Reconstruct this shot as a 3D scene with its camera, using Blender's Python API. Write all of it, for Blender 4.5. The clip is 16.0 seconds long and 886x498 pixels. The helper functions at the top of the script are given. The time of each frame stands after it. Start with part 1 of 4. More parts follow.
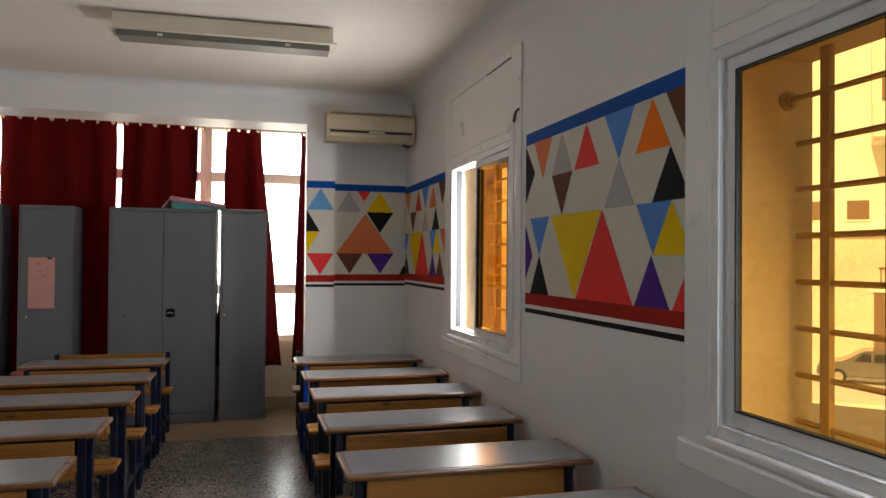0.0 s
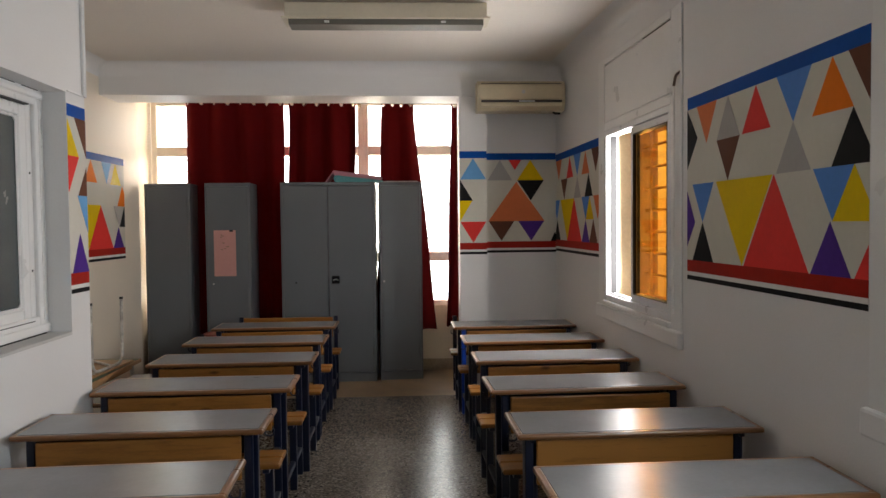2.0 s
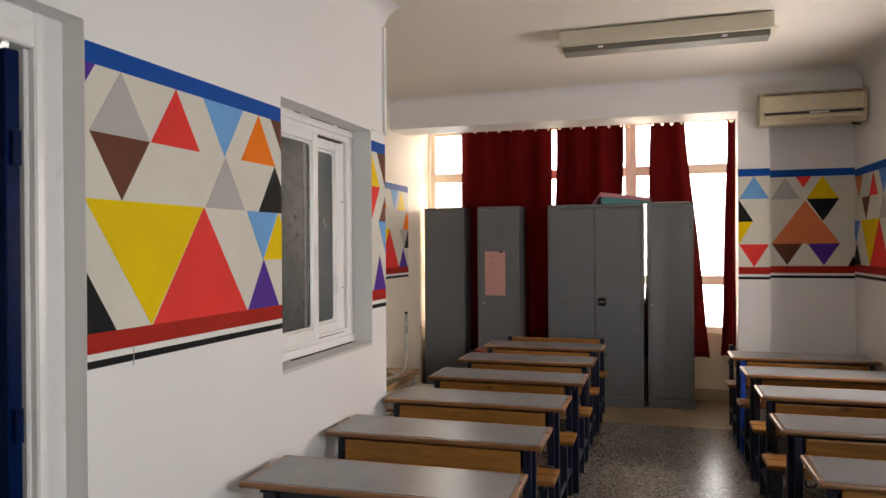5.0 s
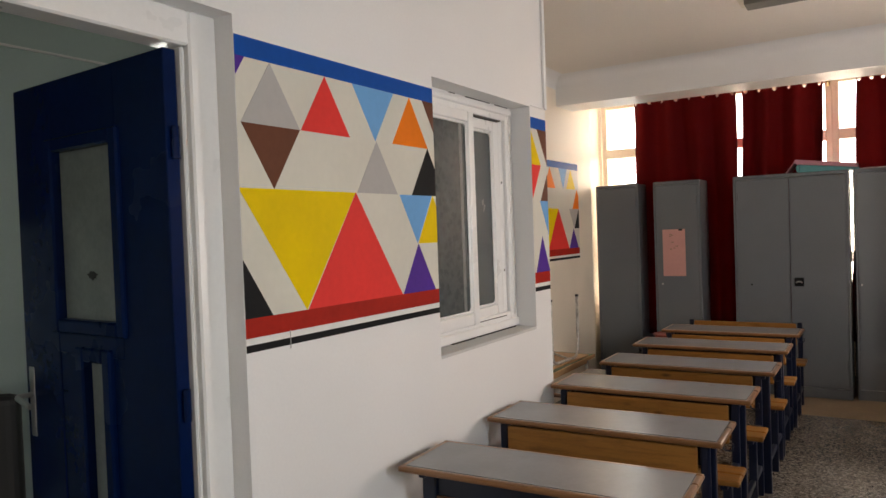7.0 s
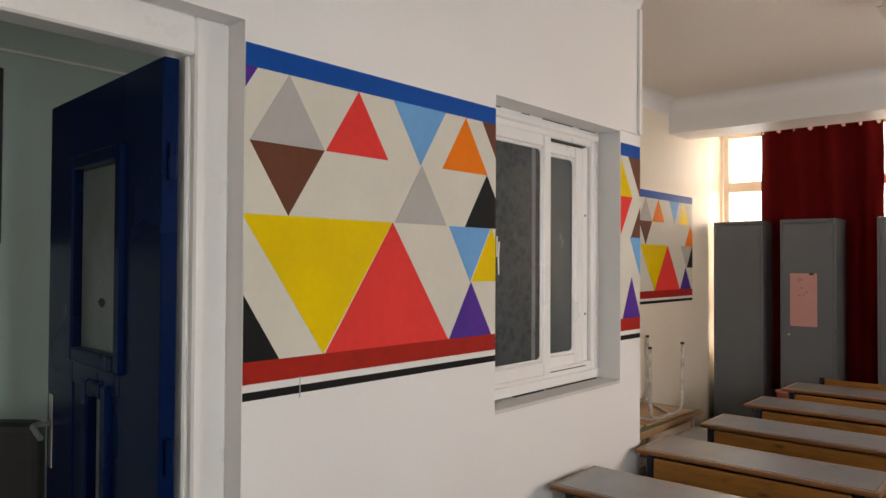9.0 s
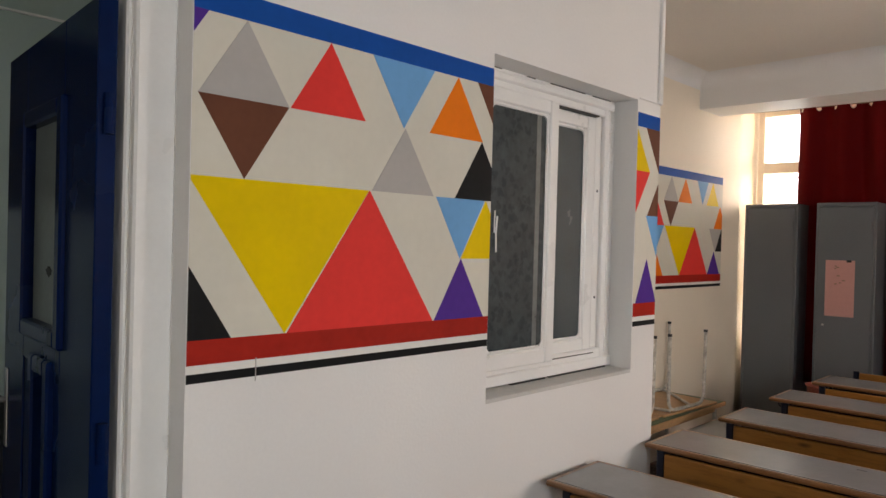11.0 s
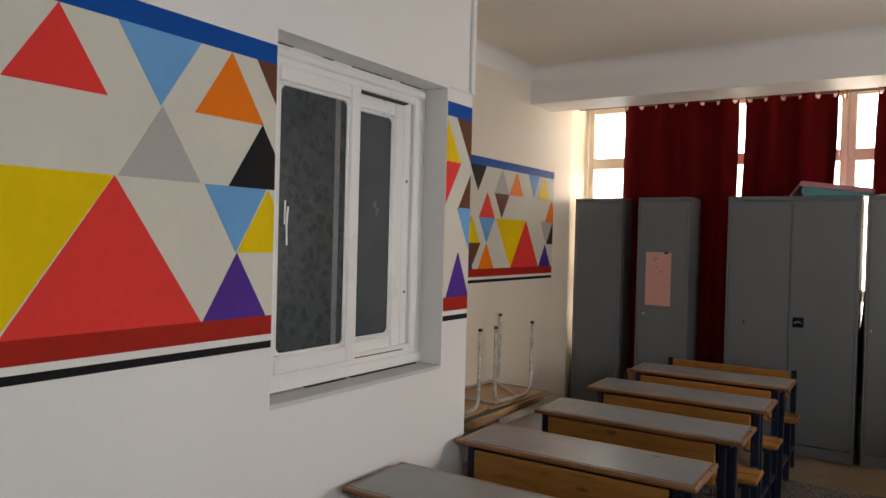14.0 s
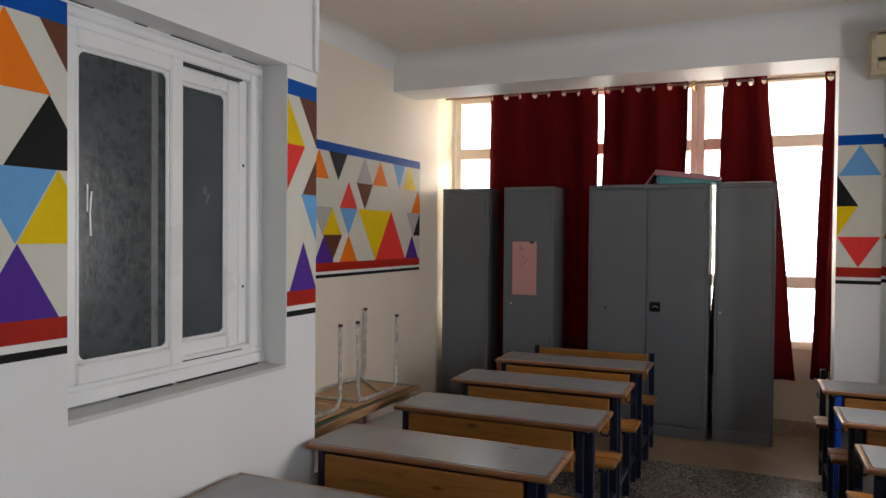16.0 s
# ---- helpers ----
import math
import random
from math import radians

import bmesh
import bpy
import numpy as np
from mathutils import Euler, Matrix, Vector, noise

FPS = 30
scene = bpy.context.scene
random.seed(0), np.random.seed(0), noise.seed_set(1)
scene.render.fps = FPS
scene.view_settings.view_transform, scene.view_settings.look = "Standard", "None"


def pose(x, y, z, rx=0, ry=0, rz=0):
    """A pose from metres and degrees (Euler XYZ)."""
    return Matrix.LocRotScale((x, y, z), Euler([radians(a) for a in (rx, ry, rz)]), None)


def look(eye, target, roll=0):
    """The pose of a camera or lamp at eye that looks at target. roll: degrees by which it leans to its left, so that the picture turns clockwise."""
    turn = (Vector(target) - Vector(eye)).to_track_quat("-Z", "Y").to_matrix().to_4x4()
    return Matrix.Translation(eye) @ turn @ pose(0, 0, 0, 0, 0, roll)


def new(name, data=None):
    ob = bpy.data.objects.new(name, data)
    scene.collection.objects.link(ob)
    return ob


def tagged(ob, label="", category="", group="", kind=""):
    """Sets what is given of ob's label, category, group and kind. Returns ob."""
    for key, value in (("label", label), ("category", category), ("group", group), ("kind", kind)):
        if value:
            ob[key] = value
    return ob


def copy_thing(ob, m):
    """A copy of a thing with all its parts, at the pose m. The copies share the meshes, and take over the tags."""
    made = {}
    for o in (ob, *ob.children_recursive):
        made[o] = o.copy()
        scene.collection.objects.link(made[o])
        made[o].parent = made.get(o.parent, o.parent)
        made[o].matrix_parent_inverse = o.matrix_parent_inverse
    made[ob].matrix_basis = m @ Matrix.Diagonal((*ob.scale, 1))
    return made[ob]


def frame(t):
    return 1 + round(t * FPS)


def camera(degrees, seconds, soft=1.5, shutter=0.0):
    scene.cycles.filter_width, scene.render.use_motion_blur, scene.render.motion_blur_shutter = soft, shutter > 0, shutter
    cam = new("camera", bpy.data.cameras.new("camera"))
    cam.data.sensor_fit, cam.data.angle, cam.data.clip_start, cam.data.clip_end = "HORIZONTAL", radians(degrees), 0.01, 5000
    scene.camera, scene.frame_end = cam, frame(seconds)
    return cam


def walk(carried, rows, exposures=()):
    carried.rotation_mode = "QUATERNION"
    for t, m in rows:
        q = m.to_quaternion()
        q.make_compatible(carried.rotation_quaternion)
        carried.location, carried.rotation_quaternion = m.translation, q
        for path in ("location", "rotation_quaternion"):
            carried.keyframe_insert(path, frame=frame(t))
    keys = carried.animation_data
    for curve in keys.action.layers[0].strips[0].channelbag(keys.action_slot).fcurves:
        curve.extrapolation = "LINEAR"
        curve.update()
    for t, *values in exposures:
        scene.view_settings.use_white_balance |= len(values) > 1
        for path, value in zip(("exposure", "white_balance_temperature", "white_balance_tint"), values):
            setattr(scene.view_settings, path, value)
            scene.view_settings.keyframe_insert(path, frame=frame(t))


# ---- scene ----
cam = camera(63.7, 16.0)
PATH = [
    (0, (0.056, -0.596, 1.514), (0.541, 1.344, 1.543), 0.5),
    (0.5, (-0.019, -0.677, 1.53), (0.403, 1.278, 1.5), -0.2),
    (1, (-0.031, -0.69, 1.54), (0.308, 1.28, 1.483), -0.6),
    (1.5, (-0.05, -0.698, 1.543), (0.178, 1.288, 1.471), -0.5),
    (2, (-0.062, -0.7, 1.542), (0.036, 1.297, 1.471), -0.6),
    (2.5, (-0.085, -0.723, 1.54), (-0.145, 1.276, 1.484), -0.5),
    (3, (-0.104, -0.75, 1.546), (-0.287, 1.241, 1.513), -0.3),
    (3.5, (-0.119, -0.759, 1.546), (-0.421, 1.218, 1.515), -0.1),
    (4, (-0.127, -0.77, 1.545), (-0.542, 1.187, 1.533), -0.3),
    (4.5, (-0.143, -0.759, 1.552), (-0.623, 1.182, 1.541), -0.4),
    (5, (-0.144, -0.767, 1.559), (-0.749, 1.139, 1.551), -0.4),
    (5.2, (-0.133, -0.777, 1.567), (-0.796, 1.11, 1.557), -0.1),
    (7.3, (-0.116, -0.514, 1.55), (-1.207, 1.162, 1.504), -1.5),
    (7.5, (-0.13, -0.42, 1.561), (-1.246, 1.239, 1.531), -0.5),
    (8, (-0.128, -0.208, 1.58), (-1.453, 1.287, 1.667), 1.5),
    (8.5, (-0.121, -0.163, 1.564), (-1.461, 1.321, 1.623), 1.8),
    (9, (-0.103, -0.189, 1.578), (-1.434, 1.303, 1.615), 0.3),
    (9.2, (-0.097, -0.169, 1.561), (-1.438, 1.315, 1.603), 0.4),
    (11.3, (-0.146, 0.081, 1.561), (-1.544, 1.511, 1.536), 1.5),
    (11.5, (-0.124, 0.072, 1.561), (-1.431, 1.586, 1.551), 0.6),
    (12, (-0.112, 0.079, 1.574), (-1.345, 1.653, 1.61), 0.4),
    (12.5, (-0.109, 0.124, 1.57), (-1.295, 1.734, 1.59), 0.1),
    (13, (-0.097, 0.223, 1.566), (-1.236, 1.867, 1.573), 0.6),
    (13.5, (-0.071, 0.338, 1.572), (-1.243, 1.959, 1.541), 2.6),
    (14, (-0.054, 0.348, 1.566), (-1.157, 2.016, 1.537), 1.5),
    (14.5, (-0.044, 0.371, 1.555), (-1.124, 2.054, 1.499), 0.8),
    (15, (-0.025, 0.424, 1.546), (-1.011, 2.163, 1.496), 0.5),
    (15.5, (-0.035, 0.505, 1.55), (-0.929, 2.293, 1.494), 0.3),
    (16, (-0.02, 0.57, 1.537), (-0.836, 2.396, 1.502), 0.5),
]
EXPOSURES = [(0, 0.0, 6450, 10), (2, -0.08, 6550, 10), (3.5, -0.12, 6800, 10), (5, 0.22, 7000, 14), (8.5, 0.22, 7200, 14), (11.5, 0.05, 7100, 14), (13, -0.06, 6900, 13), (14.5, -0.15, 6700, 10), (16, -0.17, 6350, 10)]
walk(cam, [(t, look(eye, target, roll)) for t, eye, target, roll in PATH], EXPOSURES)


# ---- light ----
world = bpy.data.worlds.new("sky")
scene.world = world
world.use_nodes = True
wn = world.node_tree
bg = wn.nodes["Background"]
sky = wn.nodes.new("ShaderNodeTexSky")
sky.sky_type, sky.sun_disc = "NISHITA", False
sky.sun_elevation, sky.sun_rotation = radians(32), radians(-129)
wn.links.new(sky.outputs["Color"], bg.inputs["Color"])
bg.inputs["Strength"].default_value = 0.15
sun = new("sun", bpy.data.lights.new("sun", "SUN"))
sun.data.energy, sun.data.angle, sun.data.color = 5.0, radians(0.5), (1.0, 0.94, 0.84)
sun.matrix_world = look((-22, -18, 18), (0, 0, 0))


def window_light(name, m, w, h, power, colour=(1.0, 0.97, 0.92)):
    data = bpy.data.lights.new(name, "AREA")
    data.shape, data.size, data.size_y, data.energy, data.color = "RECTANGLE", w, h, power, colour
    ob = new(name, data)
    ob.matrix_world = m
    return ob


window_light("daylight_bay", look((-1.1, 7.9, 1.6), (-1.1, 0, 1.6)), 2.5, 2.2, 305, (1.0, 0.78, 0.58))
window_light("daylight_open_sash", look((1.45, 3.98, 1.58), (-2, 3.75, 1.55)), 0.42, 1.05, 35, (0.99, 0.96, 0.955))
window_light("daylight_near_sash", look((1.56, 0.40, 1.56), (-1.7, 1.2, 0.2)), 0.5, 1.05, 34, (0.80, 0.905, 1.0))
# fill lamp in an added, unseen opening behind the camera
window_light("daylight_rear_window", look((1.66, -2.3, 1.5), (-1, 0.5, 2.6)), 1.05, 1.1, 15, (1.0, 0.955, 0.89))
window_light("daylight_corridor", look((-3.27, 1.95, 1.61), (-1, 1.6, 1.3)), 0.95, 0.46, 4, (0.92, 1.0, 0.96))


# ---- materials ----
def mat(name, base, rough=0.6, metal=0.0, vary=0.12, scale=3.0, fine=40.0, bump=0.05, coat=0.0, tint=None, spec=0.5, rnd=0.0):
    m = bpy.data.materials.new(name)
    m.use_nodes = True
    nt = m.node_tree
    b = nt.nodes["Principled BSDF"]
    tc = nt.nodes.new("ShaderNodeTexCoord")
    n1, n2 = nt.nodes.new("ShaderNodeTexNoise"), nt.nodes.new("ShaderNodeTexNoise")
    n1.inputs["Scale"].default_value, n1.inputs["Detail"].default_value = scale, 4
    n2.inputs["Scale"].default_value, n2.inputs["Detail"].default_value = fine, 3
    nt.links.new(tc.outputs["Object"], n1.inputs["Vector"])
    nt.links.new(tc.outputs["Object"], n2.inputs["Vector"])
    r = nt.nodes.new("ShaderNodeValToRGB")
    lo = tint or tuple(c * (1 - 2 * vary) for c in base)
    hi = tuple(min(1, c * (1 + 0.6 * vary)) for c in base)
    r.color_ramp.elements[0].position, r.color_ramp.elements[0].color = 0.25, (*lo, 1)
    r.color_ramp.elements[1].position, r.color_ramp.elements[1].color = 0.7, (*hi, 1)
    mix = nt.nodes.new("ShaderNodeMath")
    mix.operation = "MULTIPLY_ADD"
    mix.inputs[1].default_value = 0.35
    nt.links.new(n2.outputs["Fac"], mix.inputs[0])
    sc = nt.nodes.new("ShaderNodeMath")
    sc.operation = "MULTIPLY"
    sc.inputs[1].default_value = 0.65
    nt.links.new(n1.outputs["Fac"], sc.inputs[0])
    nt.links.new(sc.outputs[0], mix.inputs[2])
    last = mix
    if rnd:
        oi = nt.nodes.new("ShaderNodeObjectInfo")
        add = nt.nodes.new("ShaderNodeMath")
        add.operation = "MULTIPLY_ADD"
        add.inputs[1].default_value = rnd
        nt.links.new(oi.outputs["Random"], add.inputs[0])
        nt.links.new(mix.outputs[0], add.inputs[2])
        last = add
    nt.links.new(last.outputs[0], r.inputs["Fac"])
    nt.links.new(r.outputs["Color"], b.inputs["Base Color"])
    rr = nt.nodes.new("ShaderNodeMapRange")
    rr.inputs["To Min"].default_value, rr.inputs["To Max"].default_value = max(0.03, rough - min(0.1, rough * 0.3)), min(1, rough + min(0.1, rough * 0.3))
    nt.links.new(n1.outputs["Fac"], rr.inputs["Value"])
    nt.links.new(rr.outputs[0], b.inputs["Roughness"])
    b.inputs["Metallic"].default_value = metal
    b.inputs["Specular IOR Level"].default_value = spec
    b.inputs["Coat Weight"].default_value = coat
    if bump:
        bp = nt.nodes.new("ShaderNodeBump")
        bp.inputs["Strength"].default_value, bp.inputs["Distance"].default_value = bump, 0.004
        nt.links.new(n2.outputs["Fac"], bp.inputs["Height"])
        nt.links.new(bp.outputs[0], b.inputs["Normal"])
    return m


def wood(name, base, dark, along=(0.6, 9, 9), rough=0.4, rnd=0.25):
    """Varnished wood with grain stretched along the local x axis."""
    m = mat(name, base, rough, vary=0.2, scale=4.0, fine=30, bump=0.08, tint=dark, coat=0.15, rnd=rnd)
    nt = m.node_tree
    mp = nt.nodes.new("ShaderNodeMapping")
    mp.inputs["Scale"].default_value = along
    tc = next(n for n in nt.nodes if n.type == "TEX_COORD")
    nt.links.new(tc.outputs["Object"], mp.inputs["Vector"])
    for n in nt.nodes:
        if n.type == "TEX_NOISE":
            nt.links.new(mp.outputs["Vector"], n.inputs["Vector"])
            n.inputs["Distortion"].default_value = 0.6
    return m


def glass(name, colour, gloss=0.25, rough=0.02):
    m = bpy.data.materials.new(name)
    m.use_nodes = True
    nt = m.node_tree
    nt.nodes.remove(nt.nodes["Principled BSDF"])
    t, g, mx = nt.nodes.new("ShaderNodeBsdfTransparent"), nt.nodes.new("ShaderNodeBsdfGlossy"), nt.nodes.new("ShaderNodeMixShader")
    t.inputs["Color"].default_value = (*colour, 1)
    g.inputs["Roughness"].default_value = rough
    lw = nt.nodes.new("ShaderNodeLayerWeight")
    lw.inputs["Blend"].default_value = 0.12
    half = nt.nodes.new("ShaderNodeMath")
    half.operation = "MULTIPLY"
    half.inputs[1].default_value = gloss
    nt.links.new(lw.outputs["Facing"], half.inputs[0])
    nt.links.new(half.outputs[0], mx.inputs["Fac"])
    nt.links.new(t.outputs[0], mx.inputs[1])
    nt.links.new(g.outputs[0], mx.inputs[2])
    nt.links.new(mx.outputs[0], nt.nodes["Material Output"].inputs["Surface"])
    return m


def glow(name, colour, strength):
    m = bpy.data.materials.new(name)
    m.use_nodes = True
    b = m.node_tree.nodes["Principled BSDF"]
    b.inputs["Base Color"].default_value = (*colour, 1)
    b.inputs["Emission Color"].default_value = (*colour, 1)
    b.inputs["Emission Strength"].default_value = strength
    return m


def terrazzo(name):
    m = bpy.data.materials.new(name)
    m.use_nodes = True
    nt = m.node_tree
    b = nt.nodes["Principled BSDF"]
    tc = nt.nodes.new("ShaderNodeTexCoord")
    v = nt.nodes.new("ShaderNodeTexVoronoi")
    v.inputs["Scale"].default_value = 90
    nt.links.new(tc.outputs["Object"], v.inputs["Vector"])
    sep = nt.nodes.new("ShaderNodeSeparateColor")
    nt.links.new(v.outputs["Color"], sep.inputs["Color"])
    chips = nt.nodes.new("ShaderNodeValToRGB")
    chips.color_ramp.interpolation = "CONSTANT"
    stops = [(0.0, (0.105, 0.09, 0.074)), (0.35, (0.16, 0.138, 0.115)), (0.6, (0.215, 0.19, 0.16)), (0.8, (0.29, 0.26, 0.22)), (0.93, (0.07, 0.062, 0.055))]
    for k, (p, c) in enumerate(stops):
        e = chips.color_ramp.elements[k] if k < 2 else chips.color_ramp.elements.new(p)
        e.position, e.color = p, (*c, 1)
    nt.links.new(sep.outputs["Red"], chips.inputs["Fac"])
    n = nt.nodes.new("ShaderNodeTexNoise")
    n.inputs["Scale"].default_value, n.inputs["Detail"].default_value = 1.6, 5
    nt.links.new(tc.outputs["Object"], n.inputs["Vector"])
    dirt = nt.nodes.new("ShaderNodeMix")
    dirt.data_type, dirt.blend_type = "RGBA", "MULTIPLY"
    dirt.inputs["Factor"].default_value = 0.32
    nt.links.new(chips.outputs["Color"], dirt.inputs["A"])
    ramp = nt.nodes.new("ShaderNodeValToRGB")
    ramp.color_ramp.elements[0].position, ramp.color_ramp.elements[0].color = 0.3, (0.45, 0.42, 0.4, 1)
    ramp.color_ramp.elements[1].position, ramp.color_ramp.elements[1].color = 0.7, (1, 0.97, 0.93, 1)
    nt.links.new(n.outputs["Fac"], ramp.inputs["Fac"])
    nt.links.new(ramp.outputs["Color"], dirt.inputs["B"])
    nt.links.new(dirt.outputs["Result"], b.inputs["Base Color"])
    rr = nt.nodes.new("ShaderNodeMapRange")
    rr.inputs["To Min"].default_value, rr.inputs["To Max"].default_value = 0.15, 0.32
    nt.links.new(n.outputs["Fac"], rr.inputs["Value"])
    nt.links.new(rr.outputs[0], b.inputs["Roughness"])
    bp = nt.nodes.new("ShaderNodeBump")
    bp.inputs["Strength"].default_value, bp.inputs["Distance"].default_value = 0.05, 0.002
    nt.links.new(sep.outputs["Green"], bp.inputs["Height"])
    nt.links.new(bp.outputs[0], b.inputs["Normal"])
    return m


# cream tone carries the warm bay light that falls on the recess wall
RECESSWARM = mat("white paint toned by warm bay light", (0.82, 0.74, 0.62), 0.55, vary=0.05, scale=1.4, fine=80, bump=0.12)
WALL = mat("white wall paint", (0.79, 0.785, 0.778), 0.5, vary=0.03, scale=1.2, fine=90, bump=0.12)
CEIL = mat("ceiling paint", (0.80, 0.745, 0.675), 0.7, vary=0.04, scale=0.9, fine=60, bump=0.1)
CREAM = mat("cream wall paint", (0.74, 0.66, 0.52), 0.6, vary=0.07, scale=2, fine=60, bump=0.12)
CORRIDOR = mat("pale green corridor paint", (0.40, 0.50, 0.49), 0.4, vary=0.04, scale=1.5, fine=70, bump=0.08)
TERRAZZO = terrazzo("terrazzo")
CONCRETE = mat("worn screed", (0.27, 0.195, 0.122), 0.55, vary=0.2, scale=4, fine=50, bump=0.15)
SKIRT = mat("stained beige skirting paint", (0.46, 0.37, 0.25), 0.6, vary=0.2, scale=5, fine=40, bump=0.1)
JOINERY = mat("white gloss joinery", (0.82, 0.82, 0.81), 0.3, vary=0.03, scale=4, fine=80, bump=0.06)
FRAMEC = mat("cream window frame paint", (0.86, 0.80, 0.71), 0.4, vary=0.06, scale=5, fine=60, bump=0.06)
ALU = mat("white aluminium", (0.78, 0.79, 0.80), 0.3, vary=0.03, scale=6, bump=0.02)
DARK = mat("dark rubber", (0.02, 0.02, 0.02), 0.6, vary=0.1, bump=0.02)
AMBER = glass("amber glass", (0.999, 0.80, 0.46))
CLEAR = glass("clear glass", (0.95, 0.96, 0.95))
LOCKER = mat("grey locker enamel", (0.140, 0.155, 0.170), 0.38, vary=0.06, scale=2.5, fine=70, bump=0.03)
LOCKERIN = mat("grey locker edge", (0.13, 0.138, 0.145), 0.5, vary=0.05, scale=3, bump=0.02)
CURTAIN = mat("dark red curtain cloth", (0.095, 0.005, 0.006), 0.85, vary=0.14, scale=3, fine=180, bump=0.15, spec=0.06)
CURTAIN_NT = CURTAIN.node_tree
tl, mxs = CURTAIN_NT.nodes.new("ShaderNodeBsdfTranslucent"), CURTAIN_NT.nodes.new("ShaderNodeMixShader")
tl.inputs["Color"].default_value = (0.56, 0.018, 0.013, 1)
mxs.inputs["Fac"].default_value = 0.06
CURTAIN_NT.links.new(CURTAIN_NT.nodes["Principled BSDF"].outputs[0], mxs.inputs[1])
CURTAIN_NT.links.new(tl.outputs[0], mxs.inputs[2])
CURTAIN_NT.links.new(mxs.outputs[0], CURTAIN_NT.nodes["Material Output"].inputs["Surface"])
LOCKBLACK = mat("matt black plastic", (0.006, 0.006, 0.007), 0.6, vary=0.1, scale=20, bump=0.02, spec=0.15)
STEEL = mat("brushed steel", (0.55, 0.54, 0.52), 0.3, 1.0, vary=0.05, scale=8, bump=0.02)
NAVY = mat("navy enamelled steel", (0.003, 0.0065, 0.023), 0.35, vary=0.15, scale=5, bump=0.04)
LAMINATE = mat("grey desk laminate", (0.25, 0.252, 0.258), 0.24, vary=0.06, scale=7, fine=60, bump=0.0, spec=0.42, rnd=0.08)
for lk_ in [q for q in LAMINATE.node_tree.links if q.to_socket.name == "Roughness"]:
    LAMINATE.node_tree.links.remove(lk_)
LAMINATE.node_tree.nodes["Principled BSDF"].inputs["Roughness"].default_value = 0.27
EDGE = wood("brown desk edging", (0.20, 0.09, 0.034), (0.075, 0.033, 0.013), rough=0.3)
PINE = wood("varnished bench wood", (0.27, 0.118, 0.026), (0.085, 0.033, 0.008), along=(1.1, 12, 12), rough=0.38)
pnt = PINE.node_tree
pnt.nodes["Principled BSDF"].inputs["Specular IOR Level"].default_value = 0.3
pnt.nodes["Principled BSDF"].inputs["Coat Weight"].default_value = 0.05
pco, poi = next(n for n in pnt.nodes if n.type == "TEX_COORD"), pnt.nodes.new("ShaderNodeObjectInfo")
padd, pmap, pvo = pnt.nodes.new("ShaderNodeVectorMath"), pnt.nodes.new("ShaderNodeMapping"), pnt.nodes.new("ShaderNodeTexVoronoi")
prp, pmx = pnt.nodes.new("ShaderNodeValToRGB"), pnt.nodes.new("ShaderNodeMix")
padd.operation = "ADD"
pnt.links.new(pco.outputs["Object"], padd.inputs[0])
pnt.links.new(poi.outputs["Random"], padd.inputs[1])
pmap.inputs["Scale"].default_value = (2.6, 4.0, 7.0)
pnt.links.new(padd.outputs[0], pmap.inputs["Vector"])
pnt.links.new(pmap.outputs["Vector"], pvo.inputs["Vector"])
pvo.inputs["Scale"].default_value = 1.6
prp.color_ramp.elements[0].position, prp.color_ramp.elements[0].color = 0.06, (0.22, 0.17, 0.13, 1)
prp.color_ramp.elements[1].position, prp.color_ramp.elements[1].color = 0.17, (1, 1, 1, 1)
pnt.links.new(pvo.outputs["Distance"], prp.inputs["Fac"])
pmx.data_type, pmx.blend_type = "RGBA", "MULTIPLY"
pmx.inputs["Factor"].default_value = 0.85
pbs = pnt.nodes["Principled BSDF"]
pnt.links.new(pbs.inputs["Base Color"].links[0].from_socket, pmx.inputs["A"])
pnt.links.new(prp.outputs["Color"], pmx.inputs["B"])
pnt.links.new(pmx.outputs["Result"], pbs.inputs["Base Color"])
PLASTIC = mat("aged cream plastic", (0.60, 0.51, 0.345), 0.4, vary=0.05, scale=4, bump=0.03)
LAMPMETAL = mat("cream enamelled metal", (0.70, 0.64, 0.51), 0.4, vary=0.06, scale=3, bump=0.03)
DOORBLUE = mat("gloss blue door paint", (0.0008, 0.0100, 0.058), 0.26, vary=0.2, scale=2, fine=30, bump=0.08, spec=0.12)

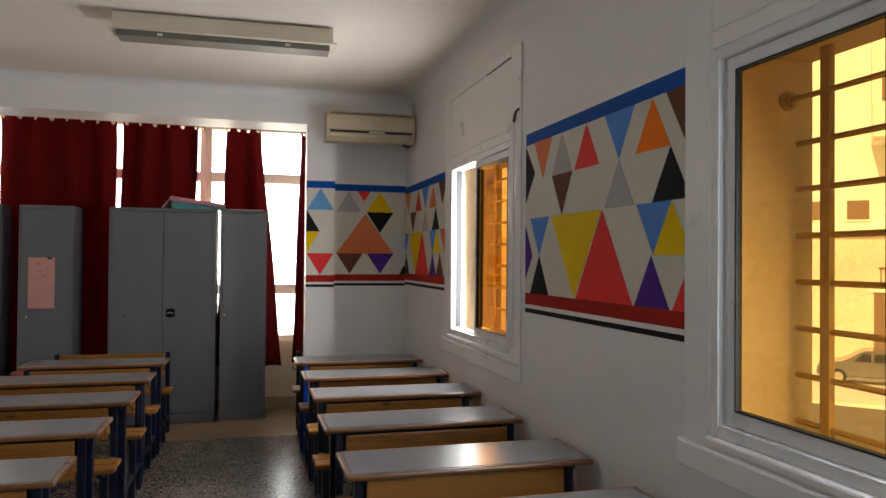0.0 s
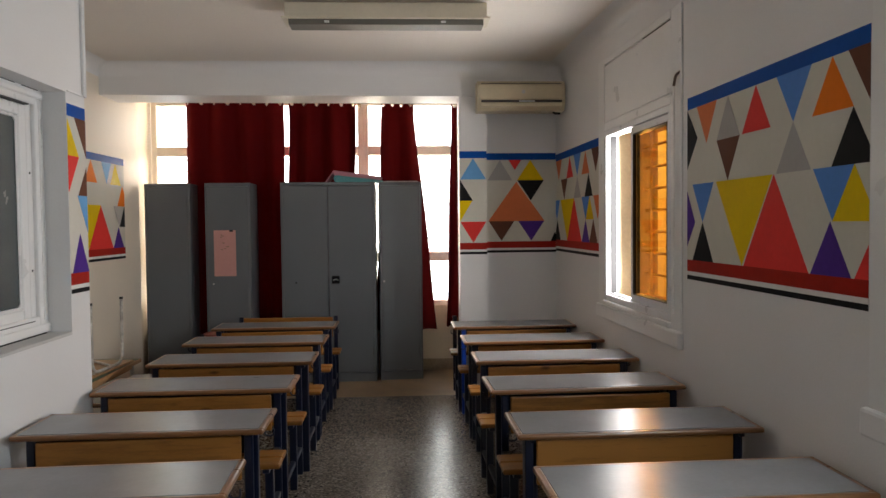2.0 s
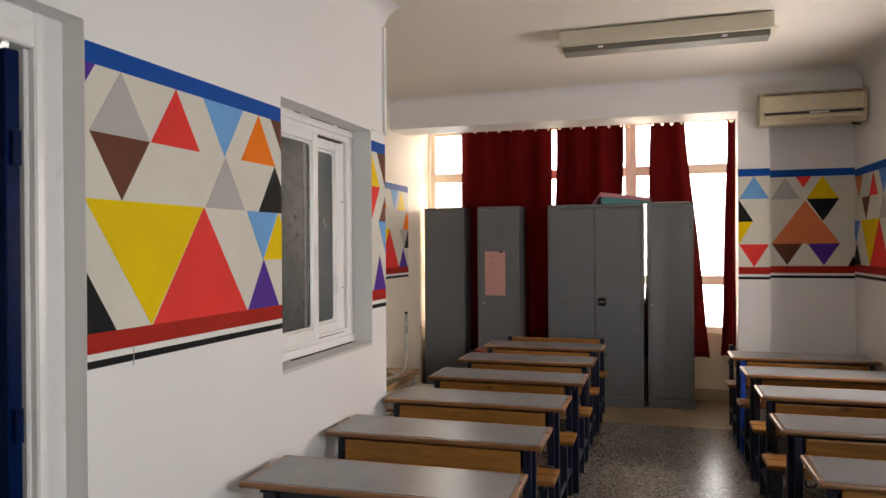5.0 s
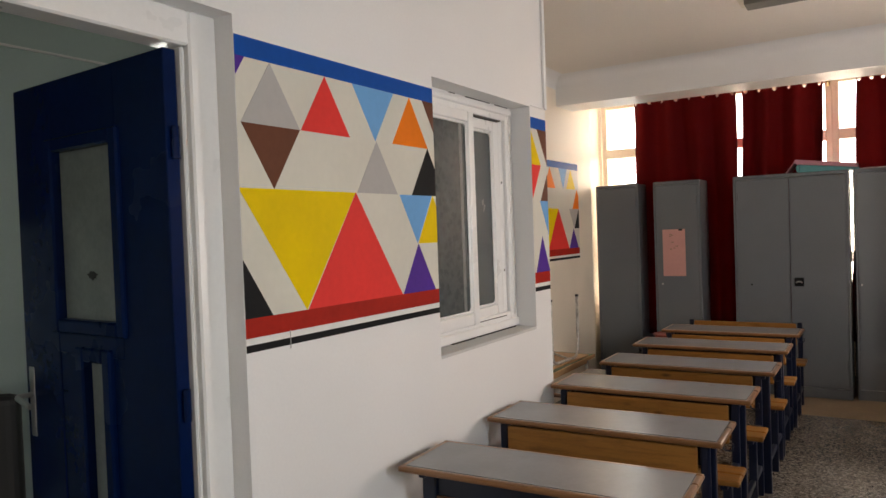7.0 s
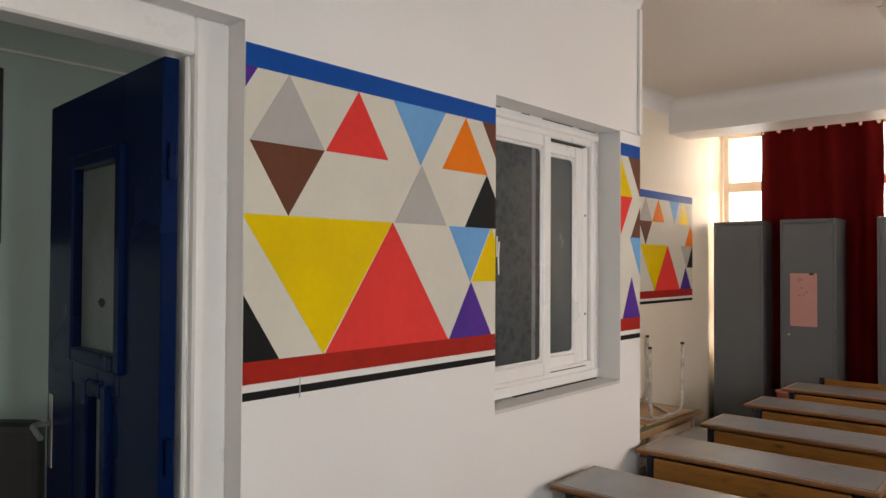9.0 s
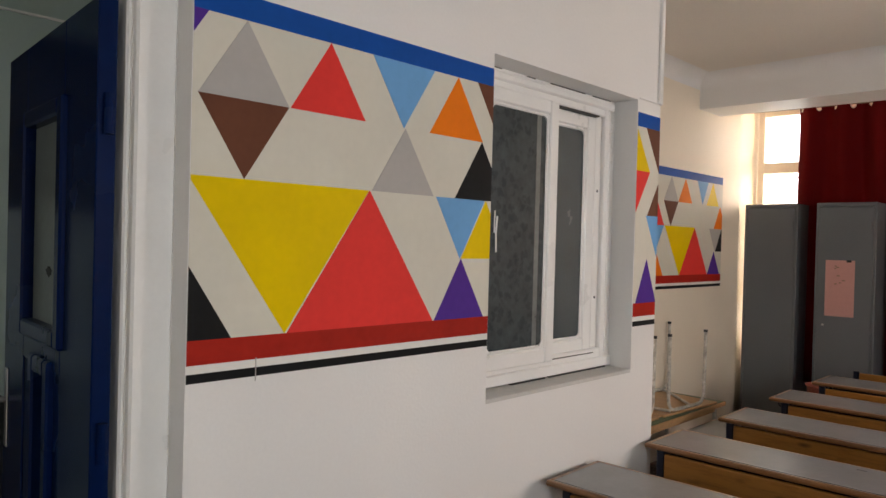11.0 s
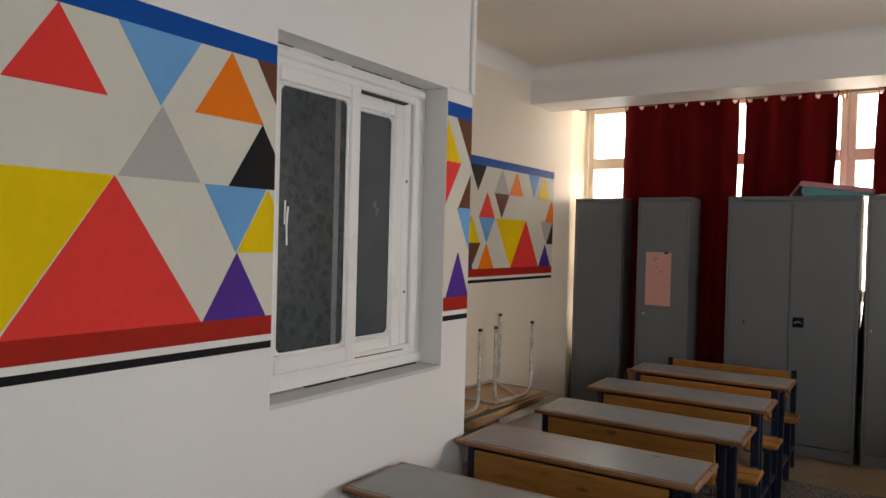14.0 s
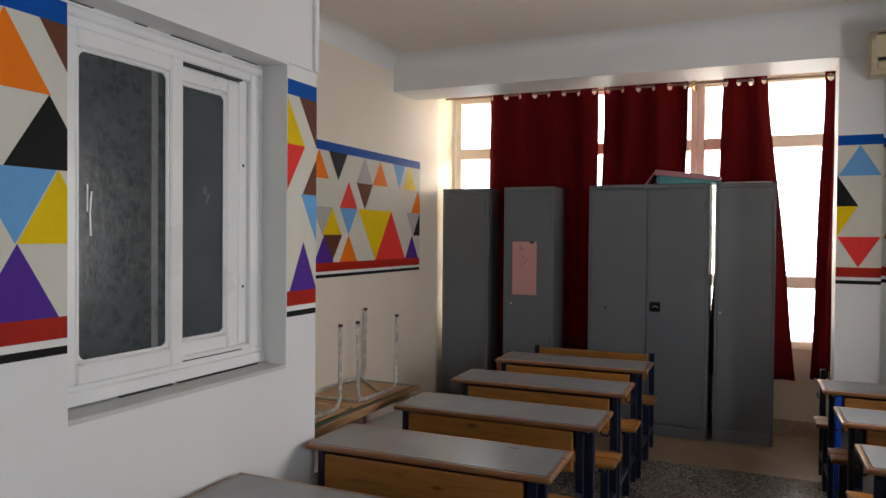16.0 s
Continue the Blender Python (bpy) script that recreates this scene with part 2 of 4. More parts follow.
PAINT = {
    "ground": mat("beige mural paint", (0.66, 0.64, 0.56), 0.55, spec=0.08, vary=0.04, scale=4, bump=0.1),
    "blue": mat("royal blue mural paint", (0.004, 0.078, 0.37), 0.55, spec=0.08, vary=0.1, scale=6, bump=0.1),
    "red": mat("coral red mural paint", (0.80, 0.05, 0.043), 0.55, spec=0.08, vary=0.07, scale=4, bump=0.1),
    "dark_red": mat("brick red mural paint", (0.40, 0.022, 0.013), 0.55, spec=0.08, vary=0.12, scale=8, bump=0.1),
    "black": mat("black mural paint", (0.014, 0.014, 0.015), 0.55, spec=0.08, vary=0.15, scale=5, bump=0.1),
    "yellow": mat("mustard yellow mural paint", (0.80, 0.56, 0.003), 0.55, spec=0.08, vary=0.06, scale=4, bump=0.1),
    "orange": mat("orange mural paint", (0.86, 0.20, 0.010), 0.55, spec=0.08, vary=0.06, scale=4, bump=0.1),
    "azure": mat("azure blue mural paint", (0.10, 0.27, 0.70), 0.55, spec=0.08, vary=0.08, scale=4, bump=0.1),
    "salmon": mat("salmon orange mural paint", (0.72, 0.20, 0.075), 0.55, spec=0.08, vary=0.06, scale=4, bump=0.1),
    "brown": mat("brown mural paint", (0.145, 0.055, 0.032), 0.55, spec=0.08, vary=0.1, scale=4, bump=0.1),
    "grey": mat("grey mural paint", (0.44, 0.425, 0.41), 0.55, spec=0.08, vary=0.05, scale=4, bump=0.1),
    "sky": mat("sky blue mural paint", (0.15, 0.38, 0.70), 0.55, spec=0.08, vary=0.06, scale=4, bump=0.1),
    "purple": mat("purple mural paint", (0.088, 0.031, 0.28), 0.55, spec=0.08, vary=0.1, scale=4, bump=0.1),
    "white": mat("white mural paint", (0.78, 0.77, 0.74), 0.55, spec=0.08, vary=0.04, scale=4, bump=0.1),
}


# ---- mesh helpers ----
def bx(bm, x0, y0, z0, x1, y1, z1, bevel=0.0, seg=1):
    r = bmesh.ops.create_cube(bm, size=1.0, matrix=Matrix.Translation(((x0 + x1) / 2, (y0 + y1) / 2, (z0 + z1) / 2)) @ Matrix.Diagonal((x1 - x0, y1 - y0, z1 - z0, 1)))
    if bevel:
        edges = list({e for v in r["verts"] for e in v.link_edges})
        bmesh.ops.bevel(bm, geom=edges, offset=bevel, segments=seg, affect="EDGES", profile=0.5)
    return bm


def box(x0, y0, z0, x1, y1, z1, bevel=0.0, seg=1):
    return bx(bmesh.new(), x0, y0, z0, x1, y1, z1, bevel, seg)


def rod(bm, a, b, r, n=10):
    a, b = Vector(a), Vector(b)
    d = b - a
    m = Matrix.Translation((a + b) / 2) @ d.to_track_quat("Z", "Y").to_matrix().to_4x4()
    bmesh.ops.create_cone(bm, cap_ends=True, segments=n, radius1=r, radius2=r, depth=d.length, matrix=m)
    return bm


def tube(bm, pts, r, n=8):
    """A round tube along a bent line."""
    pts = [Vector(p) for p in pts]
    rings = []
    for k, p in enumerate(pts):
        d = (pts[min(k + 1, len(pts) - 1)] - pts[max(k - 1, 0)]).normalized()
        side = d.cross(Vector((0.3, 0.5, 0.81))).normalized()
        up = d.cross(side)
        rings.append([bm.verts.new(p + r * (math.cos(2 * math.pi * i / n) * side + math.sin(2 * math.pi * i / n) * up)) for i in range(n)])
    for a, b in zip(rings, rings[1:]):
        for i in range(n):
            bm.faces.new((a[i], a[(i + 1) % n], b[(i + 1) % n], b[i]))
    bm.faces.new(rings[0][::-1])
    bm.faces.new(rings[-1])
    return bm


def bend(points, steps=5, cut=0.05):
    """Round the corners of a bent line."""
    pts = [Vector(p) for p in points]
    out = [pts[0]]
    for a, b, c in zip(pts, pts[1:], pts[2:]):
        p, q = b + (a - b).normalized() * cut, b + (c - b).normalized() * cut
        for i in range(steps + 1):
            t = i / steps
            out.append((1 - t) ** 2 * p + 2 * t * (1 - t) * b + t * t * q)
    out.append(pts[-1])
    return out


def prism(bm, pts, y0, y1):
    """Polygon pts in the x-z plane, from y0 to y1."""
    a = [bm.verts.new((x, y0, z)) for x, z in pts]
    b = [bm.verts.new((x, y1, z)) for x, z in pts]
    n = len(pts)
    bm.faces.new(a)
    bm.faces.new(b[::-1])
    for i in range(n):
        bm.faces.new((a[i], b[i], b[(i + 1) % n], a[(i + 1) % n]))
    bmesh.ops.recalc_face_normals(bm, faces=bm.faces)
    return bm


def mesh(name, bm, material, smooth=False):
    me = bpy.data.meshes.new(name)
    bmesh.ops.recalc_face_normals(bm, faces=bm.faces)
    bm.to_mesh(me)
    bm.free()
    me.materials.append(material)
    if smooth:
        for p in me.polygons:
            p.use_smooth = True
    return me


def part(name, bm, material, parent, label="", m=None, smooth=False):
    ob = new(name, mesh(name, bm, material, smooth))
    ob.parent = parent
    if m is not None:
        ob.matrix_basis = m
    return tagged(ob, label)


def thing(name, label, category, group="", kind="", m=None):
    ob = new(name)
    ob.empty_display_size = 0.1
    if m is not None:
        ob.matrix_basis = m
    return tagged(ob, label, category, group, kind)


def solid(name, bm, material, label, category, kind="structure", m=None, smooth=False, group=""):
    ob = new(name, mesh(name, bm, material, smooth))
    if m is not None:
        ob.matrix_basis = m
    return tagged(ob, label, category, group, kind)


# ---- plan ----
XL, XN, XA = -1.70, -2.64, -2.72       # left wall, wall of the side recess, left end of the window bay
YC, YG, YB, YW = 5.47, 5.69, 6.30, 6.80   # pilaster and beam, wall beside it, start of the bay, window wall
YBACK, ZC = -3.4, 2.915                  # wall behind, ceiling
RIGHT = Matrix.Translation((1.46, 0, 0)) @ Matrix.Rotation(math.atan(0.032), 4, "Z")
XR0, XP, YL = 0.49, 0.39, 3.042           # bay's right side, pilaster's edge, end of the left wall


def wall_x(name, x0, x1, ya, yb, z1, holes, material, label, m=None):
    """A wall along y from ya to yb, with holes (y0, y1, z0, z1) in rising order."""
    bm, y = bmesh.new(), ya
    for h0, h1, b0, b1 in holes:
        bx(bm, x0, y, 0, x1, h0, z1)
        if b0 > 0:
            bx(bm, x0, h0, 0, x1, h1, b0)
        bx(bm, x0, h0, b1, x1, h1, z1)
        y = h1
    bx(bm, x0, y, 0, x1, yb, z1)
    return solid(name, bm, material, label, "wall", m=m)


# ---- structure ----
solid("floor", box(-2.9, YBACK - 0.2, -0.12, 1.7, 5.66, 0.0), TERRAZZO, "dark speckled terrazzo classroom floor with worn gloss", "floor")
solid("floor_bay", box(-2.9, 5.66, -0.12, 1.7, YW + 0.3, -0.002), CONCRETE, "worn brown screed floor strip under the lockers", "floor")
solid("ceiling", box(-2.95, YBACK - 0.2, ZC, 1.75, YW + 0.3, ZC + 0.15), CEIL, "white painted plaster ceiling", "ceiling")
wall_x("wall_left", XL - 0.16, XL, YBACK, YL, ZC, [(-0.33, 0.832, 0, 2.20), (1.89, 2.842, 1.032, 2.196)], WALL, "white painted wall with a doorway and an inner window")
# the first opening is unseen, added for the rear fill lamp
wall_x("wall_right", 0, 0.36, YBACK - 0.1, 6.95, ZC, [(-2.88, -1.73, 0.972, 2.142), (0.108, 1.358, 0.977, 2.172), (3.073, 4.232, 0.998, 2.167)], WALL, "white painted outer wall with two sliding windows", RIGHT)
solid("wall_return", box(XN - 0.1, YL - 0.15, 0, XL - 0.16, YL, ZC), WALL, "white painted return wall of the side recess", "wall")
solid("wall_recess", box(XN - 0.2, YL, 0, XN, YB, ZC), RECESSWARM, "cream-toned wall of the side recess with bay light in its colour", "wall")
# cream instead of white here, to hold the warm window light
solid("wall_bay", box(XA - 0.15, YB, 0, XA, YW + 0.2, ZC), CREAM, "white painted side of the window bay", "wall")
solid("wall_pilaster", box(XP, YC, 0, 0.626, YG + 0.01, 2.634), WALL, "white painted pilaster beside the window bay", "wall")
solid("wall_end", box(0.626, YG, 0, 1.42, YG + 0.1, 2.66), WALL, "white painted end wall in shade", "wall")
solid("wall_bay_right", box(XR0, YG + 0.1, 0, 1.42, YW + 0.2, 2.655), WALL, "white painted side of the window bay", "wall")
bm = box(XN, YC, 2.655, 1.42, YC + 0.385, ZC - 0.002)
for v in bm.verts:
    if v.co.z < 2.7:
        v.co.z -= 0.024 * (v.co.x - XN) / 4.04
solid("beam", bm, WALL, "white plastered ceiling beam above the bay", "beam")
solid("wall_back", box(-1.9, YBACK - 0.2, 0, 1.7, YBACK, ZC), WALL, "plain white back wall", "wall")

# coved joints between walls and ceiling
def cove(name, a, b, normal, r=0.11):
    bm = bmesh.new()
    a, b, nrm = Vector(a), Vector(b), Vector(normal)
    rows = []
    for k in range(9):
        t = math.pi / 2 * k / 8
        off = nrm * (0.0015 + r - r * math.cos(t)) + Vector((0, 0, -0.0015 - (r - r * math.sin(t))))
        rows.append((bm.verts.new(a + off), bm.verts.new(b + off)))
    for p, q in zip(rows, rows[1:]):
        bm.faces.new((p[0], p[1], q[1], q[0]))
    solid(name, bm, WALL, "rounded plaster cove under the ceiling", "cove", smooth=True)


cove("trim_cove_left", (XL, YBACK, ZC), (XL, YL, ZC), (1, 0, 0))
cove("trim_cove_right", RIGHT @ Vector((0, YBACK, ZC)), RIGHT @ Vector((0, YC, ZC)), (-1, 0, 0))
cove("trim_cove_beam", (XN, YC, ZC), (1.285, YC, ZC), (0, -1, 0))
cove("trim_cove_recess", (XN, YL, ZC), (XN, YC, ZC), (1, 0, 0))

# window wall of the bay
bm = bmesh.new()
bx(bm, XA, YW, 0, XR0, YW + 0.2, 0.68)
bx(bm, XA, YW, 2.84, XR0, YW + 0.2, ZC)
solid("wall_window", bm, CREAM, "cream plastered parapet below the bay windows", "wall")
solid("baseboard", box(XA, YW - 0.012, 0, XR0, YW, 0.12, 0.004), SKIRT, "dirty brown painted baseboard strip", "baseboard")


# ---- bay windows ----
def bay_window(name, x0, x1, panes):
    """A tall timber window with a fanlight row, a tall row and a low row."""
    th = thing(name, "cream painted timber window with bright panes and outer bars", "window", kind="structure", m=pose(x0, YW + 0.05, 0.68))
    w, h = x1 - x0, 2.84 - 0.68
    f = bmesh.new()
    for a, b in ((0, 0.055), (w - 0.055, w)):
        bx(f, a, 0, 0, b, 0.09, h, 0.006)
    for z in (0, h - 0.05):
        bx(f, 0.055, 0, z, w - 0.055, 0.09, z + 0.05, 0.006)
    part("window_frame", f, FRAMEC, th)
    t = bmesh.new()
    bx(t, 0.055, -0.012, 1.588, w - 0.055, 0.10, 1.685, 0.008)
    bx(t, 0.055, -0.006, 0.47, w - 0.055, 0.09, 0.565, 0.008)
    part("transom", t, FRAMEC, th)
    step = (w - 0.11) / panes
    for k in range(panes):
        xa = 0.055 + k * step
        if k:
            part("mullion", box(xa - 0.03, 0.005, 0.05, xa + 0.03, 0.085, 0.47, 0.006), FRAMEC, th)
            part("mullion", box(xa - 0.03, 0.005, 0.565, xa + 0.03, 0.085, 1.588, 0.006), FRAMEC, th)
            part("mullion", box(xa - 0.03, 0.005, 1.685, xa + 0.03, 0.085, h - 0.05, 0.006), FRAMEC, th)
        for z0, z1 in ((0.05, 0.47), (0.565, 1.588), (1.685, h - 0.05)):
            part("pane", box(xa + 0.03 * (k > 0), 0.04, z0, xa + step - 0.03 * (k < panes - 1), 0.046, z1), CLEAR, th).visible_shadow = False
    for k in range(13):
        part("grille_bar", rod(bmesh.new(), (0.02, 0.19, 0.1 + k * 0.122), (w - 0.02, 0.19, 0.1 + k * 0.122), 0.006, 6), FRAMEC, th)
    return th


bay_window("window_1", XA + 0.02, -0.52, 4)
bay_window("window_2", -0.52, XR0, 2)


# ---- sliding windows of the outer wall (local x points outdoors, y along the wall) ----
def sliding_window(name, y0, y1, z0, z1, sash, box_top, label):
    th = thing(name, label, "window", kind="structure", m=RIGHT)
    f = bmesh.new()
    for a, b in ((y0, y0 + 0.035), (y1 - 0.035, y1)):
        bx(f, -0.012, a, z0, 0.075, b, z1, 0.003)
    bx(f, -0.012, y0 + 0.035, z0, 0.075, y1 - 0.035, z0 + 0.04, 0.003)
    bx(f, -0.012, y0 + 0.035, z1 - 0.035, 0.075, y1 - 0.035, z1, 0.003)
    for x in (0.012, 0.043):
        bx(f, x, y0 + 0.035, z0 + 0.04, x + 0.006, y1 - 0.035, z0 + 0.052)
        for yy in (y0 + 0.035, y1 - 0.043):
            bx(f, x, yy, z0 + 0.04, x + 0.006, yy + 0.008, z1 - 0.035)
    part("window_frame", f, ALU, th, "white aluminium track frame")
    # dark strips stand in for the shade in the grooves beside the sashes
    part("brush_seal", box(0.02, y1 - 0.046, z0 + 0.042, 0.06, y1 - 0.0355, z1 - 0.036), DARK, th)
    part("brush_seal", box(0.02, y0 + 0.0355, z0 + 0.042, 0.06, y0 + 0.044, z1 - 0.036), DARK, th)
    # plaster surround and sill
    t = bmesh.new()
    bx(t, -0.013, y1, z0 - 0.11, 0, y1 + 0.135, box_top, 0.006)
    bx(t, -0.013, y0 - 0.135, z0 - 0.11, 0, y0, box_top, 0.006)
    bx(t, -0.013, y0, z1, 0, y1, z1 + 0.06, 0.005)
    part("architrave", t, JOINERY, th)
    part("window_sill", box(-0.034, y0 - 0.15, z0 - 0.13, 0, y1 + 0.15, z0 - 0.035, 0.012, 2), JOINERY, th, "white moulded sill board")
    part("sill_bead", box(-0.03, y0 - 0.01, z0 - 0.035, 0, y1 + 0.01, z0, 0.01, 2), JOINERY, th)
    if box_top > z1 + 0.2:
        part("shutter_box", box(-0.009, y0, z1 + 0.06, 0, y1, box_top - 0.05, 0.006), JOINERY, th, "white shutter box lid with an open joint")
        part("joint", box(-0.0115, y0 + 0.02, box_top - 0.054, 0, y0 + 0.42, box_top - 0.0495), DARK, th)
        part("box_top_rail", box(-0.013, y0, box_top - 0.048, 0, y1, box_top, 0.005), JOINERY, th)
    # sashes slid over one another
    for k, (s0, s1) in enumerate(sash):
        xs = 0.004 + 0.032 * k
        g = bmesh.new()
        for a, b in ((s0, s0 + 0.04), (s1 - 0.04, s1)):
            bx(g, xs, a, z0 + 0.042, xs + 0.026, b, z1 - 0.037, 0.003)
        bx(g, xs, s0 + 0.04, z0 + 0.042, xs + 0.026, s1 - 0.04, z0 + 0.088, 0.003)
        bx(g, xs, s0 + 0.04, z1 - 0.078, xs + 0.026, s1 - 0.04, z1 - 0.037, 0.003)
        sf = part("sash", g, ALU, th, "white aluminium sliding sash")
        q = bmesh.new()
        for a, b in ((s0 + 0.04, s0 + 0.046), (s1 - 0.046, s1 - 0.04)):
            bx(q, xs - 0.002, a, z0 + 0.088, xs + 0.02, b, z1 - 0.078)
        bx(q, xs - 0.002, s0 + 0.046, z0 + 0.088, xs + 0.02, s1 - 0.046, z0 + 0.094)
        bx(q, xs - 0.002, s0 + 0.046, z1 - 0.084, xs + 0.02, s1 - 0.046, z1 - 0.078)
        part("seal", q, DARK, sf)
        part("pane", box(xs + 0.01, s0 + 0.046, z0 + 0.094, xs + 0.014, s1 - 0.046, z1 - 0.084), AMBER, sf, "amber tinted glass pane").visible_shadow = False
    return th


def grille(y0, y1, z0, z1, x):
    th = thing("window_grille", "ochre painted steel window grille with round bars", "grille", "grilles", m=RIGHT)
    n = 8
    for k in range(n):
        z = z0 + 0.04 + 0.1452 * k
        part("bar", rod(bmesh.new(), (x, y0 + 0.05, z), (x, y1 - (0.004 if k == n - 1 else 0.05), z), 0.0095, 8), OCHRE, th)
    zt = z0 + 0.04 + 0.1452 * (n - 1)
    part("rosette", rod(bmesh.new(), (x, y1 - 0.014, zt), (x, y1 - 0.003, zt), 0.032, 16), OCHRE, th)
    part("rosette", rod(bmesh.new(), (x, y1 - 0.03, zt), (x, y1 - 0.012, zt), 0.02, 16), OCHRE, th)
    for yy in (y1 - 0.168, (y0 + y1) / 2, y0 + 0.168):
        part("flat_bar", box(x - 0.011, yy - 0.02, z0, x + 0.011, yy + 0.02, z1, 0.003), OCHRE, th)
    return th


OCHRE = mat("ochre painted metal", (0.40, 0.25, 0.09), 0.5, vary=0.1, scale=5)
sliding_window("window_3", 0.108, 1.358, 0.977, 2.172, [(0.70, 1.305), (0.143, 0.745)], 2.66, "white aluminium sliding window with amber glass beside the desks")
sliding_window("window_4", 3.073, 4.232, 0.998, 2.167, [(3.12, 3.74), (3.12, 3.765)], 2.672, "half open white sliding window with amber glass and shutter box")
grille(0.108, 1.358, 0.977, 2.172, 0.27)
grille(3.073, 4.232, 0.998, 2.167, 0.27)
OLDSTEEL = mat("rusty dark steel", (0.09, 0.065, 0.05), 0.6, 0.4, vary=0.3, scale=30)
crank = thing("shutter_crank", "white painted steel shutter crank rod hanging at the window", "crank", m=RIGHT)
part("joint_head", tube(bmesh.new(), bend([(-0.01, 2.955, 2.315), (-0.028, 2.970, 2.305), (-0.028, 2.995, 2.25)], cut=0.02), 0.007), OLDSTEEL, crank, "rusty universal joint")
part("rod", rod(bmesh.new(), (-0.028, 2.995, 2.25), (-0.026, 3.010, 1.05), 0.005), JOINERY, crank)
part("handle", tube(bmesh.new(), [(-0.026, 3.010, 1.2), (-0.05, 3.010, 1.19), (-0.05, 3.015, 1.06)], 0.006), JOINERY, crank)

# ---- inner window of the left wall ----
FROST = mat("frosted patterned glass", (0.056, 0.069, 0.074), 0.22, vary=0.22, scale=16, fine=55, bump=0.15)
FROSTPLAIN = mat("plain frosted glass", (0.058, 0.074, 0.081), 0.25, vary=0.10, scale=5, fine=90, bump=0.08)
GHOST = mat("pale stile behind frosted glass", (0.17, 0.18, 0.18), 0.3, vary=0.25, scale=9, fine=60, bump=0.08)
fnt = FROST.node_tree
fvo, frp, fmx = fnt.nodes.new("ShaderNodeTexVoronoi"), fnt.nodes.new("ShaderNodeValToRGB"), fnt.nodes.new("ShaderNodeMix")
fwarp, fadd = fnt.nodes.new("ShaderNodeTexNoise"), fnt.nodes.new("ShaderNodeVectorMath")
fwarp.inputs["Scale"].default_value = 38
fadd.operation, fadd.inputs[1].default_value = "MULTIPLY_ADD", (0.05, 0.05, 0.05)
fco = next(n for n in fnt.nodes if n.type == "TEX_COORD")
fnt.links.new(fco.outputs["Object"], fwarp.inputs["Vector"])
fnt.links.new(fwarp.outputs["Color"], fadd.inputs[0])
fnt.links.new(fco.outputs["Object"], fadd.inputs[2])
fvo.inputs["Scale"].default_value = 24
fnt.links.new(fadd.outputs[0], fvo.inputs["Vector"])
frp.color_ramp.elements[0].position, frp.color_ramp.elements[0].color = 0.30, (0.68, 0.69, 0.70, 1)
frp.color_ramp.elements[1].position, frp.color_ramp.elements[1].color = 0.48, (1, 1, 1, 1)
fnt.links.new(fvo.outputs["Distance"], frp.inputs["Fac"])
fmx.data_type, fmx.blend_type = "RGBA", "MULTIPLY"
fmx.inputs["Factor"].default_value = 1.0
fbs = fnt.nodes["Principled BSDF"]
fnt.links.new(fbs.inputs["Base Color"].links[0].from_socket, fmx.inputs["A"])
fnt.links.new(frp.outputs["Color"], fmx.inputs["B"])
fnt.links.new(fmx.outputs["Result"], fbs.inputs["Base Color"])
# grey tone paints in the shade that lies on the sill
SILLSHADE = mat("sill plaster toned as in shade", (0.58, 0.575, 0.56), 0.6, vary=0.06, scale=5, bump=0.1)
iw = thing("window_5", "white painted timber window with frosted panes in a deep reveal", "window", kind="structure")
f = bmesh.new()
xf, WY0, WY1, WZ0, WZ1 = XL - 0.11, 1.89, 2.842, 1.032, 2.196
for y0, y1 in ((WY0, WY0 + 0.075), (WY1 - 0.075, WY1)):
    bx(f, xf - 0.05, y0, WZ0 + 0.01, xf, y1, WZ1, 0.004)
bx(f, xf - 0.05, WY0 + 0.075, WZ1 - 0.075, xf, WY1 - 0.075, WZ1, 0.004)
bx(f, xf - 0.05, WY0 + 0.075, WZ0 + 0.01, xf, WY1 - 0.075, WZ0 + 0.09, 0.004)
bx(f, xf - 0.01, WY0, WZ0 + 0.010, xf + 0.012, WY1, WZ0 + 0.052, 0.004)
bx(f, xf - 0.01, WY0 + 0.02, WZ1 - 0.045, xf + 0.014, WY1 - 0.02, WZ1 - 0.015, 0.006)
for y0 in (WY0 + 0.02, WY1 - 0.044):
    bx(f, xf - 0.01, y0, WZ0 + 0.07, xf + 0.005, y0 + 0.024, WZ1 - 0.045, 0.003)
part("window_frame", f, JOINERY, iw)
part("window_sill", box(xf, WY0, WZ0 - 0.012, XL + 0.001, WY1, WZ0 + 0.004, 0.002), SILLSHADE, iw)
